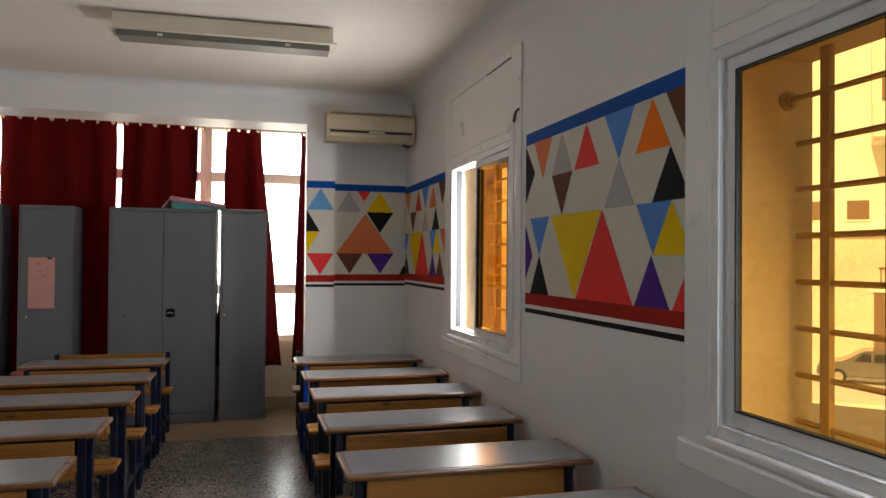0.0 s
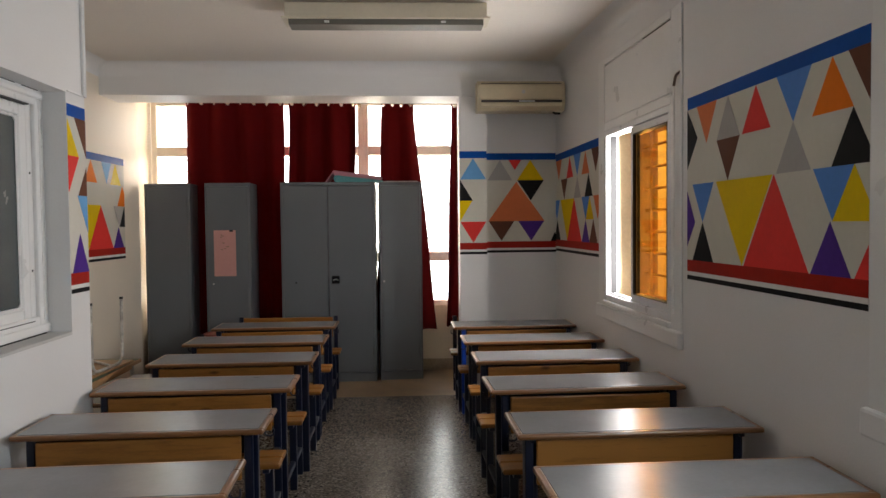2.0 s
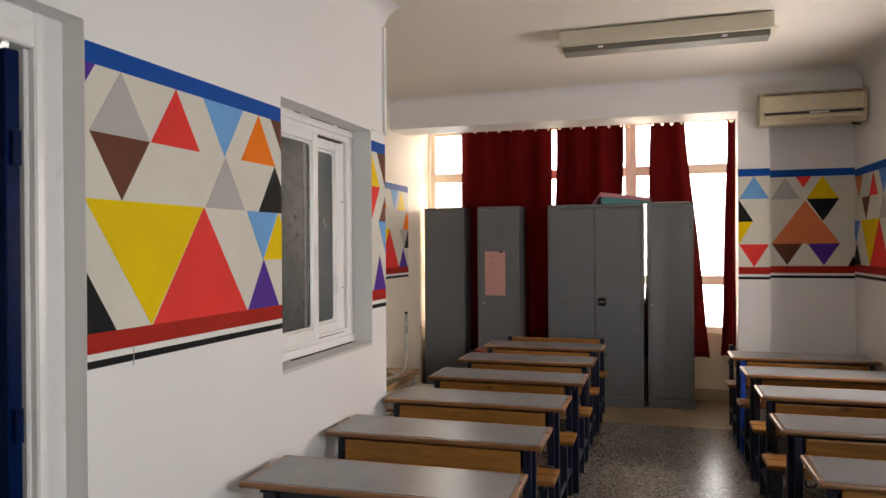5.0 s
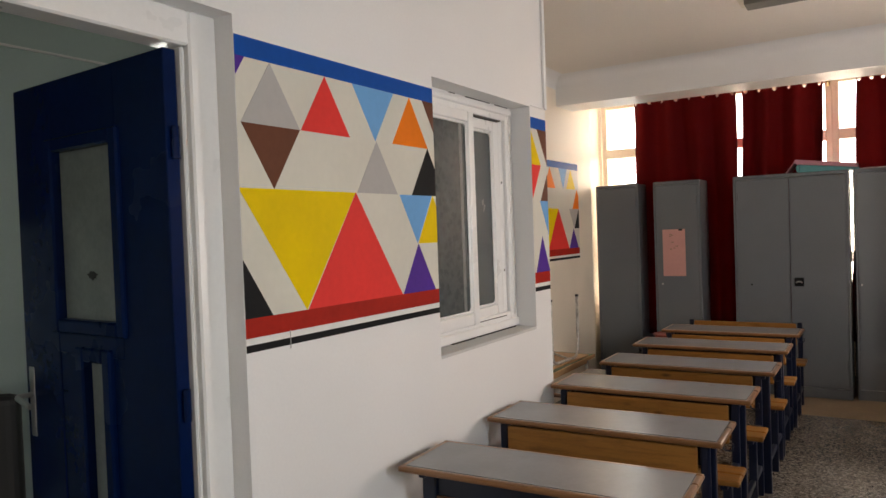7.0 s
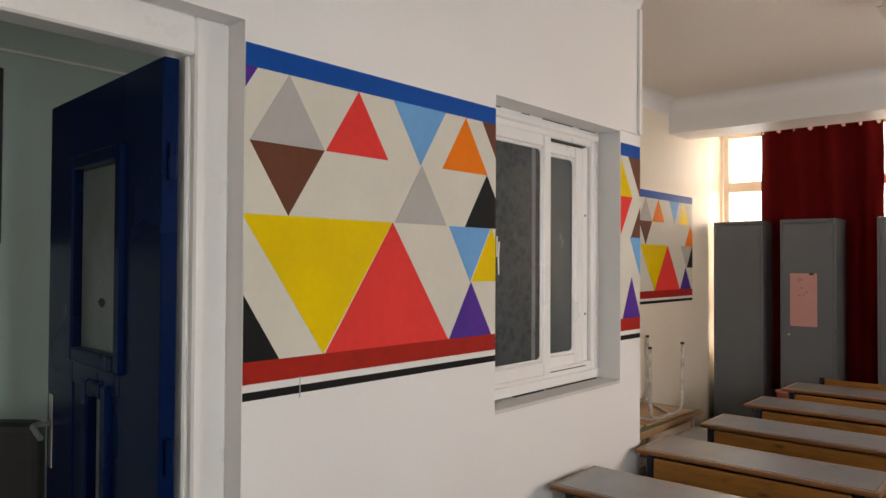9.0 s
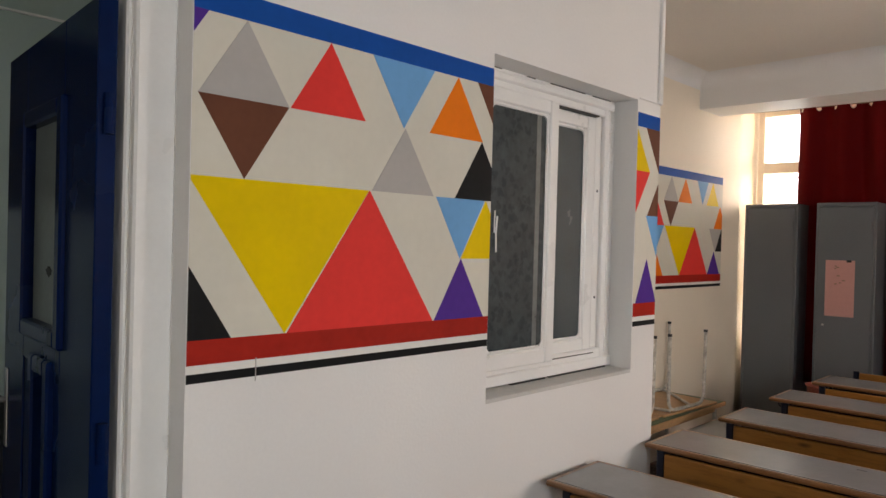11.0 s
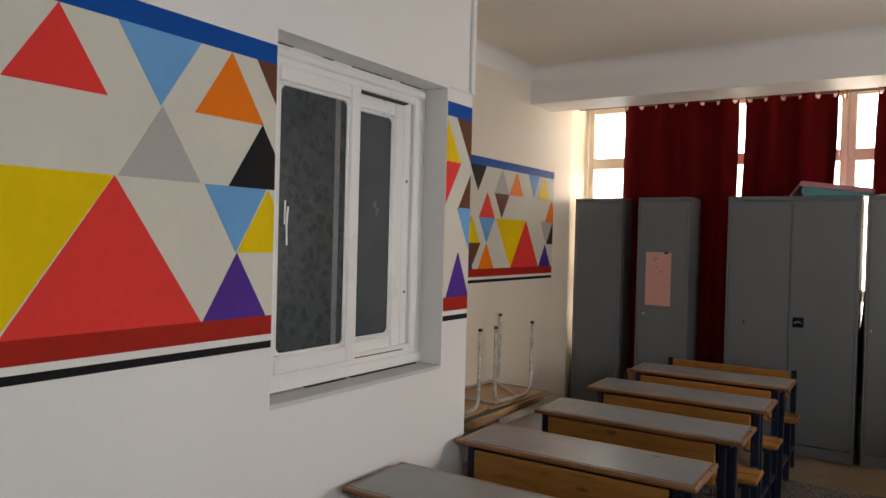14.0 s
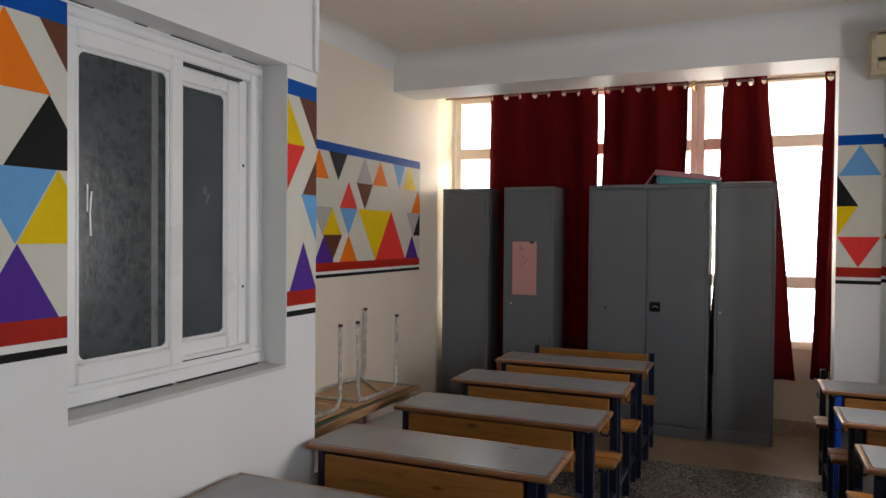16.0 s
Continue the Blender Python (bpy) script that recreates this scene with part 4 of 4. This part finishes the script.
part("tape", box(0.15, -0.0012, 0.43, 0.185, 0, 0.447), DARK, sheet)

# ---- curtain rod and curtains ----
RODMETAL = mat("dull bronze rod metal", (0.22, 0.17, 0.13), 0.5, 0.6, vary=0.1, scale=8, bump=0.02)
YR, ZR = 6.65, 2.790
cr = thing("curtain_rod", "thin steel curtain rod across the window bay", "curtain rod")
part("pole", rod(bmesh.new(), (XA, YR, ZR + 0.02), (XR0, YR, ZR - 0.02), 0.009), RODMETAL, cr)
part("bracket", box(-0.552, YR - 0.012, ZR - 0.03, -0.532, YW + 0.05, ZR + 0.05, 0.004), OCHRE, cr, "brass rod bracket")


def curtain(label, xt0, xt1, xb0, xb1, zb, folds, seed, flip=1, amp=0.045):
    """Eyelet curtain: the cloth crosses the rod at every ring, in front of it and behind it by turns."""
    th = thing("curtain", label, "curtain", "red curtains on one rod", m=pose(0, YR, 0))
    rs = random.Random(seed)
    ph = [rs.uniform(0, 6.28) for _ in range(5)]
    bm = bmesh.new()
    count = int(folds * 2)
    nx = count * 22

    def pole(x):
        return ZR + 0.02 - 0.04 * (x - XA) / (XR0 - XA)

    zt = pole((xt0 + xt1) / 2) + 0.052
    levels = [zt - 0.006 * j for j in range(18)] + [zt - 0.102 + (zb - zt + 0.102) * j / 30 for j in range(1, 31)]
    rings = [(k + 0.2) / (count - 0.6) for k in range(count)]

    def sway(s, t):
        warp = s + 0.035 * math.sin(5 * s + ph[0] + 2 * t) * t
        deep = amp * (1 + 0.35 * min(1, 2.5 * t) * math.sin(7 * s + ph[4]))
        return deep * flip * math.cos(math.pi * (warp * (count - 0.6) + 0.3)) + t * (0.018 * math.sin(9 * s + 4 * t + ph[2]) + 0.008 * math.sin(23 * s + ph[1]))

    def at(s, t):
        x0, x1 = xt0 + (xb0 - xt0) * t ** 1.3, xt1 + (xb1 - xt1) * t
        return x0 + (x1 - x0) * s + 0.006 * math.sin(8 * t + ph[3] + 6 * s) * min(1, 8 * t)

    tilt = [math.atan2(sway(s + 0.002, 0) - sway(s - 0.002, 0), 0.004 * (xt1 - xt0)) for s in rings]
    holes = [(xt0 + (xt1 - xt0) * s, math.cos(q)) for s, q in zip(rings, tilt)]
    grid = []
    for j, z in enumerate(levels):
        t = (zt - z) / (zt - zb)
        row = []
        for i in range(nx + 1):
            s = i / nx
            crest = 0.010 * math.cos(2 * math.pi * (s * (count - 0.6) + 0.3)) * max(0, 1 - 9 * t) * (0.6 + 0.4 * math.sin(3 * s + ph[1]))
            row.append(bm.verts.new((at(s, t), sway(s, t), z - crest * (j < 6) * (1 - j / 6) + 0.008 * math.sin(14 * s + ph[2]) * t)))
        grid.append(row)
    for r0, r1 in zip(grid, grid[1:]):
        for i in range(nx):
            cx, cz = (r0[i].co.x + r0[i + 1].co.x) / 2, (r0[i].co.z + r1[i].co.z) / 2
            if not any(((cx - x) / q) ** 2 + (cz - pole(x) + 0.013) ** 2 < 0.0245 ** 2 for x, q in holes):
                bm.faces.new((r0[i], r0[i + 1], r1[i + 1], r1[i]))
    loose = [v for v in bm.verts if not v.link_faces]
    bmesh.ops.delete(bm, geom=loose, context="VERTS")
    bmesh.ops.solidify(bm, geom=bm.faces[:], thickness=0.003)
    part("cloth", bm, CURTAIN, th, smooth=True)
    for (x, c), s, q in zip(holes, rings, tilt):
        e = bmesh.new()
        tube(e, [(x + 0.0255 * math.cos(a) * c, 0.0255 * math.cos(a) * math.sin(q) + sway(s, 0), pole(x) - 0.013 + 0.0255 * math.sin(a)) for a in [2 * math.pi * n / 18 for n in range(19)]], 0.0035, 6)
        part("eyelet", e, STEEL, th, "steel eyelet ring", smooth=True)
    return th


curtain("broad dark red eyelet curtain hanging behind the lockers", -2.287, -1.315, -2.25, -1.29, 0.45, 4, 1, 1, 0.05)
curtain("dark red eyelet curtain hanging behind the wide locker", -1.25, -0.575, -1.31, -0.63, 0.45, 3, 2, -1, 0.05)
curtain("bunched dark red curtain flaring towards its hem", -0.314, -0.005, -0.40, 0.235, 0.45, 2, 3, 1, 0.03)
curtain("narrow gathered strip of dark red curtain at the pilaster", 0.395, 0.47, 0.325, 0.462, 0.48, 0.5, 4, -1, 0.012)

# ---- air conditioner, lamp ----
ac = thing("air_conditioner", "aged cream split air conditioner on the wall below the ceiling", "air conditioner", m=pose(0.535, YC, 2.487))
part("casing", prism(bmesh.new(), [(0, 0), (0, 0.245), (-0.165, 0.245), (-0.20, 0.19), (-0.195, 0.055), (-0.15, 0.0)], 0, 0.738), PLASTIC, ac, m=Matrix.Rotation(math.pi / 2, 4, "Z") @ Matrix.Scale(-1, 4, (0, 1, 0)))
part("front_panel", box(0.012, -0.206, 0.085, 0.726, -0.17, 0.215, 0.012, 2), PLASTIC, ac)
part("air_slot", box(0.03, -0.2065, 0.066, 0.708, -0.18, 0.082), DARK, ac)
part("louvre", box(0.03, -0.203, 0.026, 0.708, -0.16, 0.062, 0.006), PLASTIC, ac)
part("badge", rod(bmesh.new(), (0.383, -0.204, 0.15), (0.383, -0.21, 0.15), 0.016, 14), STEEL, ac)
# white strip set in as the shiny highlight along the slot
part("display", box(0.345, -0.2085, 0.066, 0.48, -0.20, 0.08, 0.003), JOINERY, ac)
part("top_grille", box(0.03, -0.19, 0.222, 0.708, -0.16, 0.226), DARK, ac)
part("drain_pipe", tube(bmesh.new(), [(0.66, -0.08, 0.0), (0.67, -0.10, -0.014), (0.71, -0.09, -0.014), (0.72, -0.03, 0.0)], 0.01), DARK, ac)

OLIVE = mat("dull olive grey metal", (0.16, 0.15, 0.125), 0.5, vary=0.08, scale=4)
lamp = thing("ceiling_lamp", "cream metal fluorescent ceiling lamp with both tubes missing", "ceiling lamp", m=pose(-0.80, 3.75, ZC - 0.16))
part("housing", box(0, 0.0, 0.065, 1.245, 0.20, 0.1535, 0.004), LAMPMETAL, lamp)
part("flange", box(-0.02, -0.012, 0.056, 1.265, 0.212, 0.065, 0.002), LAMPMETAL, lamp)
tr = bmesh.new()
prism(tr, [(0.02, 0.056), (0.03, 0.024), (0.165, 0.024), (0.175, 0.056), (0.165, 0.056), (0.156, 0.032), (0.04, 0.032), (0.03, 0.056)], 0.02, 1.225)
part("reflector", tr, OLIVE, lamp, "dull grey reflector tray", m=Matrix.Rotation(math.pi / 2, 4, "Z") @ Matrix.Scale(-1, 4, (0, 1, 0)))
for x in (0.24, 0.96):
    for y in (-0.004, 0.14):
        part("tube_holder", box(x, y + 0.018, 0.034, x + 0.03, y + 0.03, 0.046, 0.002), JOINERY, lamp)


# ---- stacked table and chair in the recess ----
GREENT = mat("dark green laminate", (0.05, 0.11, 0.055), 0.4, vary=0.15, scale=6, bump=0.04)
OLDWOOD = wood("old plywood", (0.42, 0.25, 0.12), (0.26, 0.14, 0.06), rough=0.5)
CHROME = mat("chipped grey tube enamel", (0.56, 0.54, 0.49), 0.4, vary=0.5, scale=26, fine=70, bump=0.1, tint=(0.19, 0.18, 0.16))
tb = thing("low_table", "low old table with green laminate top and worn wooden edge", "table", m=pose(-2.415, 4.27, 0))
part("tabletop", box(-0.205, -0.77, 0.478, 0.215, 0.76, 0.50, 0.004), GREENT, tb)
part("edge_strip", box(0.2155, -0.77, 0.470, 0.228, 0.76, 0.498, 0.003), OLDWOOD, tb, "worn wooden edge strip")
part("edge_strip", box(-0.205, 0.7605, 0.470, 0.228, 0.773, 0.498, 0.003), OLDWOOD, tb)
for x in (-0.17, 0.18):
    for y in (-0.70, 0.70):
        part("leg", rod(bmesh.new(), (x, y, 0), (x, y, 0.478), 0.014), CHROME, tb)
    part("apron", box(x - 0.008, -0.685, 0.43, x + 0.008, 0.685, 0.478, 0.003), OLDWOOD, tb)


def upturned_chair(label, m, w, near, far, back, near_wall, far_wall, lap):
    """School chair upside down: boards flat on the table, two side frames whose legs stand up; local y runs along the table."""
    th = thing("upturned_chair", label, "chair", "chairs turned over on the table", m=m)
    part("seat", box(-w / 2 - 0.005, near - 0.07, 0, w / 2 + 0.02, far + lap, 0.016, 0.006, 2), OLDWOOD, th, "worn plywood seat lying upside down")
    part("backrest", box(-w / 2 + 0.01, back, 0, w / 2, near - 0.075, 0.013, 0.005, 2), OLDWOOD, th, "worn plywood back board")
    part("brace", rod(bmesh.new(), (-w / 2, near - 0.02, 0.026), (w / 2, near + 0.03, 0.026), 0.0095, 8), CHROME, th)
    part("brace", rod(bmesh.new(), (-w / 2, far_wall - 0.06, 0.026), (w / 2, far - 0.16, 0.026), 0.0095, 8), CHROME, th)
    for x, a, b in ((-w / 2, near_wall, far_wall), (w / 2, near, far)):
        part("side_frame", tube(bmesh.new(), bend([(x, a, 0.505), (x, a + 0.004, 0.028), (x, b - 0.004, 0.028), (x, b, 0.505)], steps=8, cut=0.085), 0.0115), CHROME, th, "bent steel tube with chipped grey enamel", smooth=True)
        for y in (a, b):
            part("foot_cap", rod(bmesh.new(), (x, y, 0.502), (x, y, 0.518), 0.0135), DARK, th)
    return th


upturned_chair("plywood school chair turned upside down at the table's end", pose(-2.43, 4.66, 0.501, 0, 0, -4), 0.41, -0.345, 0.105, -0.45, -0.30, 0.34, 0.15)
upturned_chair("plywood school chair turned upside down, partly behind the corner", pose(-2.44, 3.90, 0.501, 0, 0, 0), 0.36, -0.24, 0.225, -0.38, -0.25, 0.15, 0.05)
ld = thing("spare_desk", "spare school desk with grey laminate top beside the low table", "desk", m=pose(-1.98, 4.35, 0, 0, 0, 90))
part("desktop", box(-0.50, -0.155, 0.405, 0.42, 0.165, 0.43, 0.008), EDGE, ld)
part("laminate", box(-0.48, -0.135, 0.4305, 0.40, 0.145, 0.432), LAMINATE, ld)
for x in (-0.40, 0.33):
    part("leg", box(x - 0.02, -0.02, 0, x + 0.02, 0.02, 0.405, 0.004), NAVY, ld)

# ---- folders on the wide locker, bin behind the desks ----
TEAL = mat("teal card", (0.10, 0.36, 0.38), 0.5, vary=0.08, scale=5)
ROSE = mat("rose card", (0.62, 0.28, 0.33), 0.5, vary=0.08, scale=5)
PAPERW = mat("greyish paper", (0.55, 0.52, 0.48), 0.8, vary=0.06, scale=6, bump=0.02)


def folder(colour, label, m, w, d, left, right):
    """Card folder on its side: covers over a wedge of papers, thick at the spine, thin at the mouth."""
    fo = thing("folder", label, "folder", "folders on the lockers", m=m)
    part("back_cover", box(-w / 2, -d / 2, 0, w / 2, d / 2, 0.003, 0.001), colour, fo)
    part("front_cover", prism(bmesh.new(), [(-w / 2, left), (w / 2, right), (w / 2, right + 0.004), (-w / 2, left + 0.004)], -d / 2 - 0.005, d / 2), colour, fo)
    part("spine", prism(bmesh.new(), [(-w / 2 - 0.35 * left * math.sin(q), (left + 0.004) / 2 - (left + 0.004) / 2 * math.cos(q)) for q in [math.pi * n / 8 for n in range(9)]], -d / 2, d / 2), colour, fo)
    for k in range(4):
        f0, f1 = (k + 0.06) / 4, (k + 0.94) / 4
        part("paper", prism(bmesh.new(), [(-w / 2 + 0.004, 0.003 + (left - 0.003) * f0), (w / 2 - 0.004 - 0.01 * k, 0.003 + (right - 0.003) * f0), (w / 2 - 0.004 - 0.01 * k, 0.003 + (right - 0.003) * f1), (-w / 2 + 0.004, 0.003 + (left - 0.003) * f1)], -d / 2 + 0.003 + 0.003 * (k % 2), d / 2 - 0.01), colour, fo)
    return fo


folder(TEAL, "teal card folder stuffed with papers lying on the lockers", pose(-0.525, 6.45, 1.959, 0, 0, -2), 0.45, 0.30, 0.062, 0.008)
folder(ROSE, "pink card folder slumped over the teal folder", pose(-0.548, 6.455, 2.0035, 0, 6.6, 1), 0.47, 0.31, 0.036, 0.026)
flap = thing("paper_flap", "loose pink card flap leaning against the folders", "folder", "folders on the lockers", m=pose(-0.815, 6.45, 1.960))
part("card", prism(bmesh.new(), [(-0.045, 0.0), (-0.035, 0.0), (0.022, 0.082), (0.022, 0.09)], -0.14, 0.14), ROSE, flap)
solid_sheet = thing("paper_pile", "thin loose sheet of grey card lying on the lockers", "paper", m=pose(-0.13, 6.47, 1.9585, 0, 0, 4))
part("page", box(-0.17, -0.12, 0, 0.17, 0.12, 0.005, 0.001), PAPERW, solid_sheet)
part("page", box(-0.15, -0.13, 0.005, 0.16, 0.10, 0.008, 0.001), PAPERW, solid_sheet)
REDP = mat("brick red plastic", (0.38, 0.10, 0.07), 0.45, vary=0.1, scale=5)
bn = thing("waste_bin", "brick red plastic bin behind the last desks", "bin", m=pose(-1.82, 6.02, 0))
b = bmesh.new()
bmesh.ops.create_cone(b, cap_ends=True, segments=24, radius1=0.11, radius2=0.14, depth=0.54, matrix=Matrix.Translation((0, 0, 0.27)))
part("bucket", b, REDP, bn, smooth=False)
part("rim", tube(bmesh.new(), [(0.143 * math.cos(2 * math.pi * n / 24), 0.143 * math.sin(2 * math.pi * n / 24), 0.54) for n in range(25)], 0.008), REDP, bn)

# ---- trunking on the left wall's corner, black chair in the corridor ----
solid("trim_trunking", box(XL, YL - 0.03, 2.20, XL + 0.016, YL - 0.004, ZC - 0.1, 0.003), JOINERY, "narrow white cable trunking at the wall corner", "trunking")
solid("trim_ledge", box(XL, 2.85, 2.199, XL + 0.009, YL + 0.004, 2.208, 0.003), JOINERY, "thin plaster ledge above the frieze", "trim")
SEATB = mat("black leatherette", (0.012, 0.012, 0.013), 0.5, vary=0.1, scale=8, bump=0.1)
oc = thing("office_chair", "black padded office chair standing in the corridor", "chair", m=pose(-2.80, 0.44, 0, 0, 0, 40))
part("backrest", box(-0.22, 0.16, 0.58, 0.22, 0.24, 1.03, 0.035, 3), SEATB, oc)
part("seat", box(-0.23, -0.24, 0.42, 0.23, 0.2, 0.50, 0.03, 3), SEATB, oc)
part("column", rod(bmesh.new(), (0, 0, 0.08), (0, 0, 0.42), 0.03), DARK, oc)
for k in range(5):
    q = 2 * math.pi * k / 5
    part("foot", rod(bmesh.new(), (0, 0, 0.09), (0.26 * math.cos(q), 0.26 * math.sin(q), 0.03), 0.02), DARK, oc)

# ---- outdoors: street, facing building, parked car ----
PLASTER = mat("sunlit cream render", (0.88, 0.84, 0.77), 0.8, vary=0.1, scale=0.35, fine=6, bump=0.1)
PLASTER2 = mat("stained beige render", (0.72, 0.62, 0.50), 0.8, vary=0.18, scale=0.3, fine=4, bump=0.1)
# darker brown stands in for the building's shadow over the near street
ASPHALT = mat("street surface toned as in shade", (0.24, 0.20, 0.15), 0.9, vary=0.15, scale=0.5, fine=10, bump=0.1)
REVEAL = mat("sunlit outer reveal plaster", (0.62, 0.46, 0.27), 0.8, vary=0.12, scale=3, fine=40, bump=0.1)
SHUTTER = mat("brown shutter", (0.20, 0.12, 0.07), 0.6, vary=0.1)
CARPAINT = mat("dusty grey car paint", (0.15, 0.14, 0.13), 0.25, vary=0.05, scale=1, coat=0.5)
STREET = pose(28.9, 29.9, -3.75, 0, 0, -43.3)
solid("ground", box(2.6, -400, -4.6, 400, 400, -3.9), ASPHALT, "brown street surface far below the windows, building shade in its colour", "ground")
# the pavement's near edge is set where that shadow ends
solid("pavement", box(-40, -11, -0.14, 40, 0.5, 0.0), PLASTER, "sunlit concrete pavement along the facing wall", "pavement", m=STREET)
fb = thing("facing_building", "sunlit cream building across the street with shuttered windows", "building", m=STREET)
part("lower_wall", box(-30, 0, 0, 30, 1.0, 6.7), PLASTER2, fb, "stained beige street wall")
part("ledge", box(-30, -0.35, 6.7, 30, 1.0, 7.1), PLASTER, fb)
part("upper_wall", box(-30, 0.7, 7.1, 30, 6.0, 20.0), PLASTER, fb)
part("upper_block", box(1.2, -1.2, 11.3, 30, 0.7, 20.0), PLASTER, fb)
for x in (-8.0, -4.6, -1.55, 0.62, 4.0, 7.5):
    w = part("window", box(x - 0.5, 0.62, 7.5, x + 0.5, 0.72, 8.5), SHUTTER, fb, "brown closed shutters")
    part("sill", box(x - 0.6, 0.55, 7.42, x + 0.6, 0.7, 7.5), PLASTER, w)
for x in (2.3, 6.0, 9.5):
    w = part("window", box(x - 0.7, -1.26, 13.2, x + 0.7, -1.19, 14.6), SHUTTER, fb, "brown closed shutters")
    part("balcony", box(x - 1.1, -2.0, 11.35, x + 1.1, -1.2, 13.0, 0.03), PLASTER, w)
for x in (-2.4, -0.6, 1.2, 3.0):
    part("drain_spout", box(x - 0.05, -0.6, 6.75, x + 0.05, -0.3, 6.85), SHUTTER, fb)
g = part("garage_door", box(1.3, -0.05, 0, 4.2, 0.05, 3.8), SHUTTER, fb, "brown metal garage door")
part("lintel", box(1.1, -0.15, 3.8, 4.4, 0.05, 4.1), PLASTER, g)
for k in range(8):
    part("rail_bar", rod(bmesh.new(), (1.6 + 0.2 * k, -0.12, 4.2), (1.6 + 0.2 * k, -0.12, 5.0), 0.03, 6), SHUTTER, fb)
part("hand_rail", box(1.5, -0.16, 5.0, 3.2, -0.08, 5.06), SHUTTER, fb)


def parked_car(m):
    th = thing("parked_car", "dark grey estate car parked along the sunlit pavement", "car", m=m)
    b = bmesh.new()
    prism(b, [(-2.2, 0.35), (-2.25, 0.75), (-2.1, 1.0), (-1.75, 1.45), (0.35, 1.5), (1.15, 1.0), (2.05, 0.85), (2.2, 0.6), (2.15, 0.32)], -0.85, 0.85)
    bmesh.ops.bevel(b, geom=b.edges[:], offset=0.06, segments=2, affect="EDGES")
    part("body", b, CARPAINT, th, smooth=False)
    for x0, x1 in ((-1.7, -0.95), (-0.85, 0.0), (0.08, 0.75)):
        for y in (-0.862, 0.852):
            part("side_window", prism(bmesh.new(), [(x0, 1.02), (x1, 1.02), (x1 - (0.35 if x1 > 0.5 else 0.02), 1.38), (x0 + 0.05, 1.38)], y, y + 0.01), DARK, th)
    for x in (-1.35, 1.35):
        for y in (-0.78, 0.78):
            wl = part("wheel", rod(bmesh.new(), (x, y - 0.1, 0.33), (x, y + 0.1, 0.33), 0.33, 24), DARK, th)
            part("rim", rod(bmesh.new(), (x, y - 0.105, 0.33), (x, y + 0.105, 0.33), 0.21, 16), STEEL, wl)
    return th


parked_car(STREET @ pose(1.1, -5.6, 0, 0, 0, 180))
solid("backdrop", box(-16, 22, -12, 3.6, 22.2, 30), glow("hazy bright sky", (0.97, 0.985, 1.0), 6.0), "bright hazy sky behind the bay windows", "backdrop")
for name, m, y0, y1, z0, z1 in (("reveal_near", RIGHT, 0.108, 1.358, 0.977, 2.172), ("reveal_far", RIGHT, 3.073, 4.232, 0.998, 2.167)):
    bm = bmesh.new()
    bx(bm, 0.085, y1 - 0.004, z0, 0.37, y1 + 0.02, z1)
    bx(bm, 0.085, y0 - 0.02, z0, 0.37, y0 + 0.004, z1)
    bx(bm, 0.085, y0 + 0.004, z0 - 0.02, 0.40, y1 - 0.004, z0 + 0.004)
    bx(bm, 0.085, y0 + 0.004, z1 - 0.004, 0.37, y1 - 0.004, z1 + 0.02)
    solid("trim_" + name, bm, REVEAL, "plastered outer reveal of the sliding window", "reveal", m=m)
